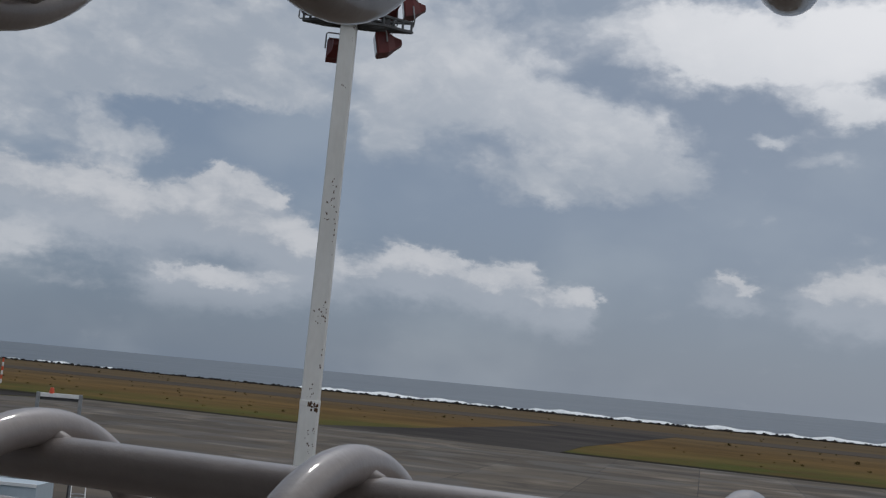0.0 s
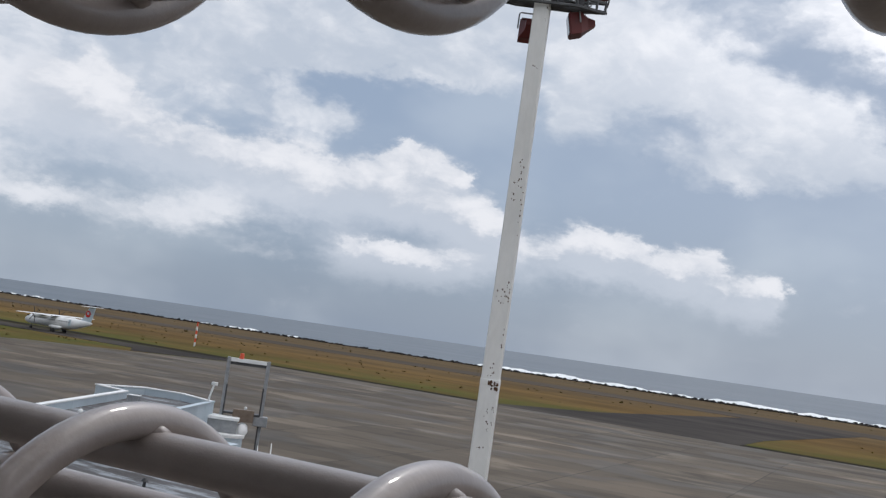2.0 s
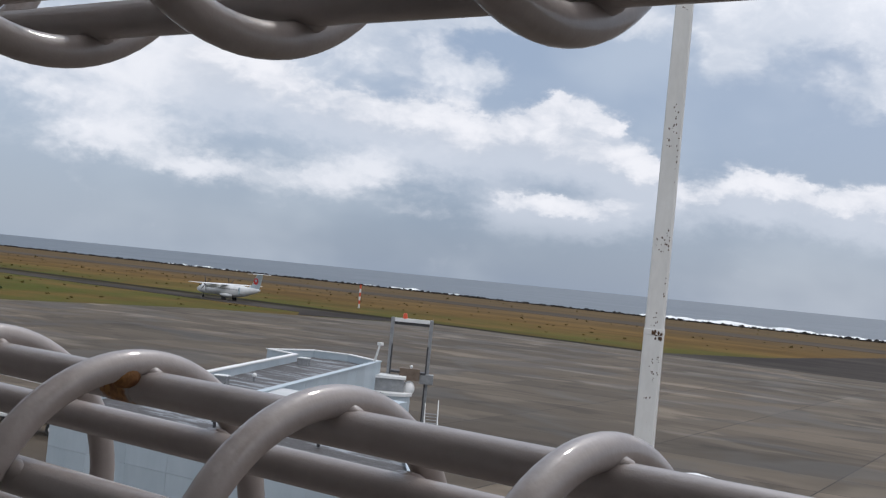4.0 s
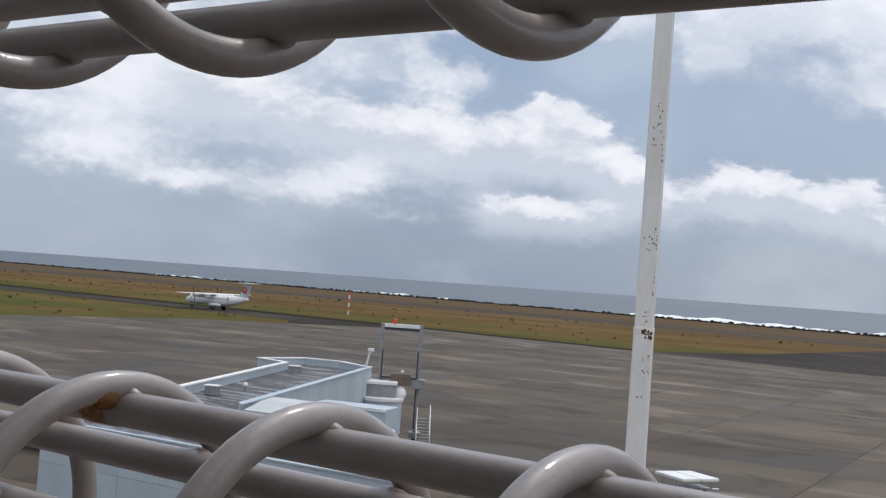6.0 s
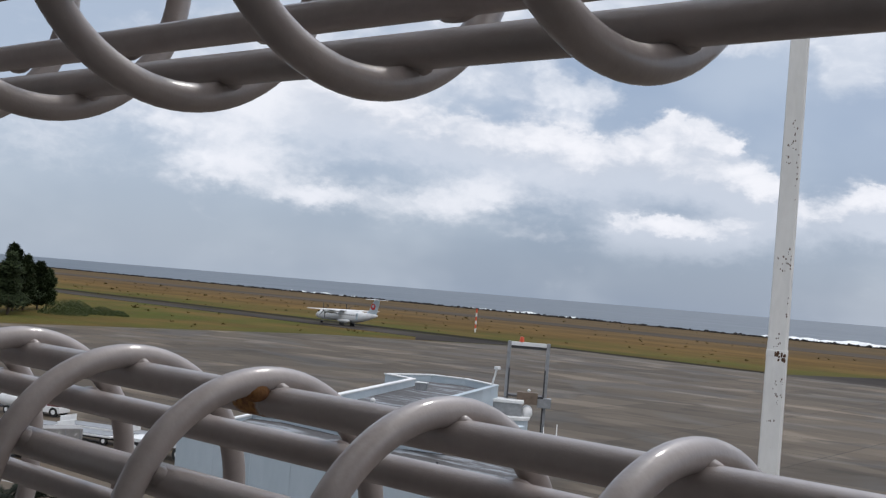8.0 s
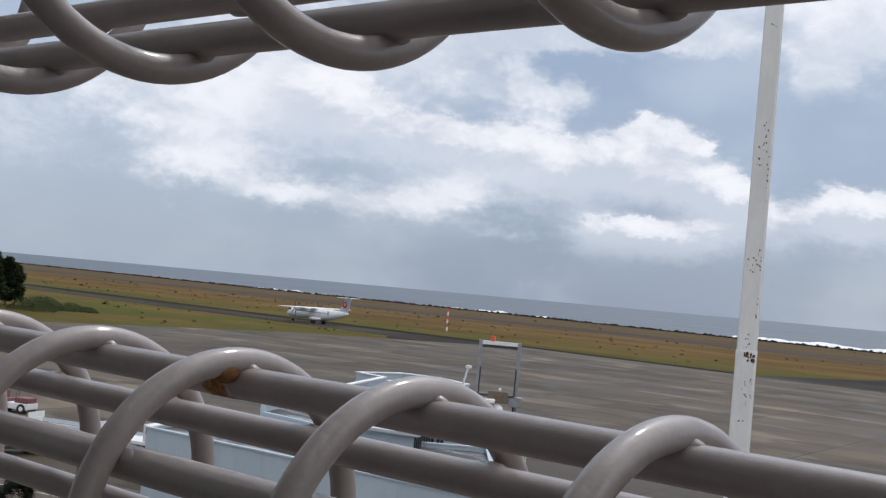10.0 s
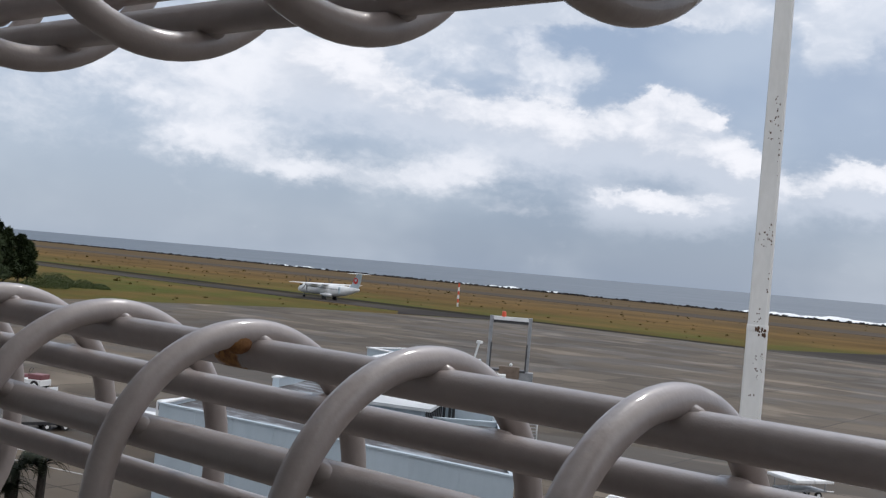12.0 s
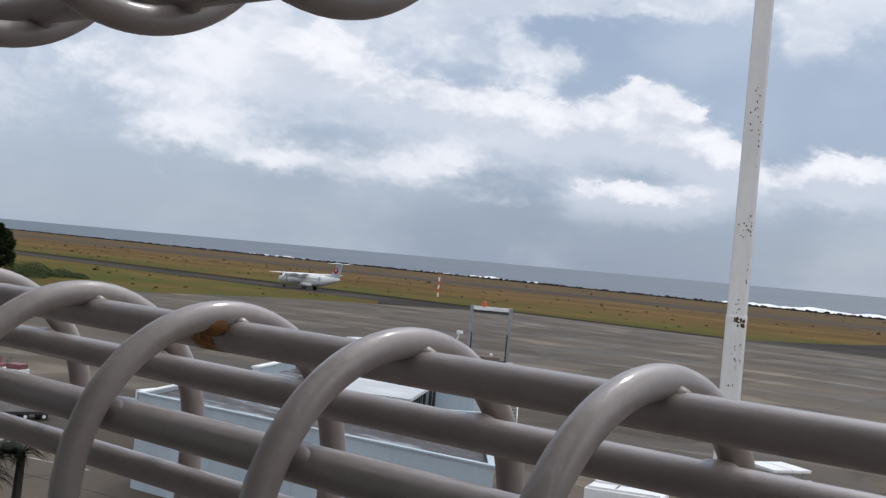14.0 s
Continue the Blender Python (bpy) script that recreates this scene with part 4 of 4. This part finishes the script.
def clump(bm, rx, ry, h, rnd, count):
    for k in range(count):
        a, f = rnd.random() * math.tau, rnd.random() ** 0.5
        c = Vector((rx * f * math.cos(a), ry * f * math.sin(a), h * rnd.random() * (1.05 - f * f)))
        way = Vector((rnd.gauss(0, 1), rnd.gauss(0, 1), rnd.gauss(0.6, 0.6))).normalized() * rnd.uniform(0.12, 0.3)
        side = way.orthogonal().normalized() * rnd.uniform(0.04, 0.09)
        bm.faces.new([bm.verts.new(q) for q in (c - side, c + side, c + way + side * 0.5, c + way * 1.1)])


for x, y, rx, ry, h in ((-228, 137, 4, 5, 2.8), (-233, 141, 4, 4, 2.4), (-227, 143, 3.5, 3.5, 1.7), (-222, 131, 5, 5, 3.0), (-225, 146, 3, 2.0, 1.1)):
    bush = thing("bush", (x, y, 0), 0, "low olive-green scrub bush in the grass", "bush", "bushes beside the trees")
    part("stems", tube(shape(), [(0, 0, 0), (0.1, 0, h * 0.6)], 0.06, 6, 0.02), BARK, bush)
    bm = shape()
    clump(bm, rx, ry, h, rnd, 3200)
    part("foliage", bm, BUSH, bush)

for x, y, h in ((-39.6, 22.9, 3.2), (-39.2, 23.7, 3.4), (-40.1, 22.1, 3.0), (-39.7, 22.7, 2.5)):
    palm = thing("palm", (x, y, 0.0), rnd.uniform(0, 360), "small dark sago palm with drooping fronds", "palm", "palms below the deck")
    part("trunk", tube(shape(), [(0, 0, 0), (0.06, 0.02, h * 0.5), (0.02, 0.08, h)], 0.2, 8, 0.15), PALM_BARK, palm)
    for k in range(28):
        a, lift = k * 2.4, rnd.uniform(0.1, 0.75)
        bm = shape()
        pts = [Vector((math.cos(a) * r_, math.sin(a) * r_, h + lift * math.sin(r_ * 2.3) - 0.42 * r_ * r_)) for r_ in (0, 0.25, 0.5, 0.75, 1.0)]
        tube(bm, pts, 0.02, 5, 0.006)
        for i in range(18):
            f = 0.12 + 0.86 * i / 17
            j = min(3, int(f * 4))
            c = pts[j].lerp(pts[j + 1], f * 4 - j)
            for s in (-1, 1):
                out = Vector((-math.sin(a), math.cos(a), -0.25)) * s * 0.27 * math.sin(math.pi * min(0.95, f * 0.85 + 0.12)) + Vector((math.cos(a), math.sin(a), 0)) * 0.08
                wd = Vector((math.cos(a), math.sin(a), 0)) * 0.05
                bm.faces.new([bm.verts.new(q) for q in (c - wd, c + wd, c + out)])
        part("frond", bm, PALM, palm)


# ---- ground equipment ----
CONTAINER = mat("worn_grey_container", (0.20, 0.195, 0.19), (0.32, 0.31, 0.30), 1.5, 0.5, wear=(0.5, 0.5, 0.49), bump=0.004)


def wheel(parent, at, r, w):
    x, y, z = at
    t = part("wheel", tube(shape(), [(x, y - w / 2, z), (x, y + w / 2, z)], r, 16), RUBBER, parent)
    part("rim", tube(shape(), [(x, y - w / 2 - 0.01, z), (x, y + w / 2 + 0.01, z)], r * 0.5, 12), WHITE, t)


def baggage_cart(at, turn):
    c = thing("baggage_cart", at, turn, "baggage cart with white canopy on the apron", "baggage cart", "baggage carts")
    part("bed", box(shape(), (-1.4, -0.75, 0.45), (1.4, 0.75, 0.55), 0.01), STEEL, c)
    for x in (-1.3, 1.3):
        for y in (-0.68, 0.68):
            part("stanchion", tube(shape(), [(x, y, 0.55), (x, y, 1.06)], 0.03, 6), STEEL, c)
    for x in (-0.95, 0.95):
        for y in (-0.55, 0.55):
            wheel(c, (x, y, 0.22), 0.22, 0.14)
    for x0, x1 in ((-1.35, -0.04), (0.04, 1.35)):
        part("canopy", box(shape(), (x0, -1.4, 1.06), (x1, 1.4, 1.26), 0.08), WHITE, c, "white canopy half")
    part("drawbar", tube(shape(), [(1.4, 0, 0.4), (2.5, 0, 0.35)], 0.04, 6), WHITE, c)
    return c


baggage_cart((-30.0, 68.0, 0.04), 62)
van = thing("service_truck", (-27.2, 47.8, 0.04), 20, "white box-bodied service truck parked by the building", "truck")
part("body", box(shape(), (-2.6, -1.05, 0.7), (0.9, 1.05, 2.1), 0.05), WHITE, van)
part("roof_rail", box(shape(), (-2.5, -0.9, 2.102), (0.8, -0.7, 2.2), 0.02), WHITE, van)
part("roof_rail", box(shape(), (-2.5, 0.7, 2.102), (0.8, 0.9, 2.2), 0.02), WHITE, van)
part("roof_seam", box(shape(), (-1.35, -0.69, 2.102), (-1.28, 0.69, 2.12)), DARK, van)
part("cab", box(shape(), (0.92, -0.95, 0.6), (2.2, 0.95, 1.7), 0.15), WHITE, van)
part("windscreen", box(shape(), (2.13, -0.8, 1.1), (2.22, 0.8, 1.6), 0.02), GLASS, van)
for x in (-2.0, 1.5):
    for y in (-0.9, 0.9):
        wheel(van, (x, y, 0.4), 0.4, 0.25)


def dolly(at, turn, box_on):
    d = thing("cargo_dolly", at, turn, "long flat white-edged cargo dolly on the apron", "dolly", "cargo dollies")
    part("bed", box(shape(), (-2.2, -0.9, 0.5), (2.2, 0.9, 0.62), 0.01), WHITE, d)
    part("roller_deck", box(shape(), (-2.0, -0.8, 0.622), (2.0, 0.8, 0.66)), STEEL, d)
    part("frame", box(shape(), (-2.1, -0.3, 0.3), (2.1, 0.3, 0.48)), DARK, d)
    for x in (-1.6, 1.6):
        for y in (-0.75, 0.75):
            wheel(d, (x, y, 0.27), 0.27, 0.16)
    part("drawbar", tube(shape(), [(2.2, 0, 0.45), (3.2, 0, 0.4)], 0.04, 6), DARK, d)
    if box_on:
        part("end_rail", box(shape(), (-2.18, -0.85, 0.662), (-2.1, 0.85, 1.1)), WHITE, d)


for at, turn, b in (((-72.0, 45.6, 0.04), 22, True), ((-66.8, 47.2, 0.04), 18, True), ((-74.8, 42.6, 0.04), 20, False), ((-69.4, 43.8, 0.04), 20, True)):
    dolly(at, turn, b)
load = thing("container_dolly", (-65.0, 37.8, 0.04), 74, "low dark dolly carrying a pale grey cargo container", "dolly")
part("frame", box(shape(), (-2.9, -0.8, 0.35), (2.9, 0.8, 0.52), 0.01), DARK, load)
for x in (-2.3, -1.2, 1.2, 2.3):
    for y in (-0.7, 0.7):
        wheel(load, (x, y, 0.22), 0.22, 0.16)
for k, (x0, x1, h) in enumerate(((-2.8, -0.9, 1.45), (-0.86, 2.1, 1.75))):
    body = part("container", box(shape(), (x0, -0.78, 0.522), (x1, 0.78, h), 0.04), CONTAINER, load)
    for i in range(4):
        x = x0 + (x1 - x0) * (0.04 + 0.3 * i)
        part("rib", box(shape(), (x, -0.81, 0.56), (x + 0.05, -0.782, h - 0.05)), STEEL, body)
    part("window", box(shape(), (x0 + 0.5, 0.782, h - 0.55), (x1 - 0.5, 0.80, h - 0.2)), WHITE, body)
part("drawbar", tube(shape(), [(2.9, 0, 0.42), (3.7, 0, 0.36)], 0.04, 6), DARK, load)
tug = thing("tow_tractor", (-81.5, 47.6, 0.04), 25, "faded red open tow tractor with white bonnet", "tractor")
part("chassis", box(shape(), (-1.4, -0.7, 0.3), (1.4, 0.7, 0.75), 0.06), WHITE, tug)
part("bonnet", box(shape(), (0.2, -0.55, 0.752), (1.35, 0.55, 1.15), 0.08), TUG_RED, tug)
part("seat", box(shape(), (-0.9, -0.5, 0.752), (-0.4, 0.5, 1.0), 0.06), TUG_RED, tug)
part("backrest", box(shape(), (-1.05, -0.5, 0.9), (-0.92, 0.5, 1.5), 0.05), TUG_RED, tug)
part("steering_wheel", tube(shape(), [(-0.1 + 0.2 * math.cos(k * math.tau / 16) * 0.4, 0.25 + 0.2 * math.sin(k * math.tau / 16), 1.35 + 0.2 * math.cos(k * math.tau / 16)) for k in range(17)], 0.02, 6), DARK, tug)
for x in (-0.9, 0.9):
    for y in (-0.6, 0.6):
        wheel(tug, (x, y, 0.36), 0.36, 0.22)
tank = thing("water_tank", (-83.2, 45.6, 0.04), 20, "white rounded tank trailer on the apron", "tank trailer")
part("tank", ball(shape(), (0, 0, 1.0), (1.3, 0.7, 0.6), 16), WHITE, tank, smooth=True)
part("frame", box(shape(), (-1.2, -0.5, 0.4), (1.2, 0.5, 0.5)), DARK, tank)
for y in (-0.55, 0.55):
    wheel(tank, (0, y, 0.3), 0.3, 0.16)
lorry = thing("cargo_truck", (-62.6, 44.8, 0.04), 18, "white cargo truck half hidden by the building", "truck")
part("bed", box(shape(), (-2.6, -1.0, 0.8), (2.6, 1.0, 1.0), 0.02), WHITE, lorry)
part("cab", box(shape(), (1.3, -0.95, 1.002), (2.6, 0.95, 2.1), 0.12), WHITE, lorry)
part("cab_window", box(shape(), (1.5, -0.97, 1.5), (2.3, 0.97, 1.95), 0.02), GLASS, lorry)
for x in (-1.6, 1.7):
    for y in (-0.85, 0.85):
        wheel(lorry, (x, y, 0.42), 0.42, 0.25)
for x0, y0, x1, y1 in ((-62, 33.5, -48, 36.8), (-62, 31.2, -50, 34.0), (-95, 60, -64, 58)):
    a = Vector((x1 - x0, y1 - y0)).normalized()
    nrm = Vector((-a.y, a.x)) * 0.08
    tagged(part("trim_line", prism(shape(), [(x0 + nrm.x, y0 + nrm.y), (x0 - nrm.x, y0 - nrm.y), (x1 - nrm.x, y1 - nrm.y), (x1 + nrm.x, y1 + nrm.y)], 0.041, 0.046), PAINT_LINE),
           "thin worn white line on the apron", "marking", kind="structure")

# ---- shore: lava rocks, surf ----
def boulder_field(name, x0, x1, y0, y1, z0, count, size, material, rnd):
    bm = shape()
    for k in range(count):
        c = Vector((rnd.uniform(x0, x1), rnd.uniform(y0, y1), z0 + rnd.uniform(-0.3, 0.3)))
        s = size * rnd.uniform(0.5, 1.4)
        ring = []
        for lv, (zz, rr) in enumerate(((0.0, 1.0), (0.6, 0.8), (1.0, 0.35))):
            ring.append([c + Vector((s * rr * 1.6 * math.cos(j * math.tau / 6) * rnd.uniform(0.7, 1.2), s * rr * math.sin(j * math.tau / 6) * rnd.uniform(0.7, 1.2), s * zz * rnd.uniform(0.7, 1.1))) for j in range(6)])
        ring_loft(bm, ring)
    return tagged(part(name, bm, material), "band of black lava boulders along the shore", "rocks", kind="stuff")


bm = shape()
prism(bm, [(-4900, COAST - 6), (4900, COAST - 6), (4900, COAST + 5), (-4900, COAST + 5)], -4.0, 0.35)
tagged(part("shore_bank", bm, ROCK), "black lava bank along the shore", "shore", kind="structure")
boulder_field("boulders", -1000, 60, COAST - 4, COAST + 7, 0.0, 1300, 0.7, ROCK, random.Random(7))


def breaker(bm, x0, x1, y, h, rnd):
    """A broken crest of foam: a low ragged ridge that runs along the shore."""
    n = max(4, int((x1 - x0) / 4))
    rows, bias = [], rnd.uniform(0, 9)
    for i in range(n + 1):
        f = i / n
        x = x0 + (x1 - x0) * f
        swell = h * (0.45 + 0.55 * math.sin(math.pi * f) ** 0.4) * (0.86 + 0.10 * math.sin(x * 0.17 + bias) + 0.08 * math.sin(x * 0.41)) * rnd.uniform(0.93, 1.05)
        yy = y + 3 * math.sin(x * 0.05 + bias)
        rows.append([(x, yy - 7, -3.05), (x, yy - 2.5, -3 + swell * 0.7), (x, yy, -3 + swell), (x, yy + 2.5, -3 + swell * 0.6), (x, yy + 6, -3.05)])
    ring_loft(bm, rows)


rnd = random.Random(11)
surf = shape()
for y, h, x0, x1, gap in ((COAST + 20, 5.1, -300, 140, 0.0), (COAST + 40, 4.6, -320, 140, 0.3), (COAST + 24, 3.8, -700, -300, 0.8), (COAST + 130, 2.6, -420, 140, 0.8)):
    x = x0
    while x < x1:
        long = rnd.uniform(60, 140)
        if rnd.random() > gap:
            breaker(surf, x, x + long, y + rnd.uniform(-6, 6), h * rnd.uniform(0.9, 1.08), rnd)
        x += long * rnd.uniform(0.85, 1.1)
tagged(part("surf", surf, FOAM, smooth=True), "white broken surf rolling along the shore", "surf", kind="stuff")
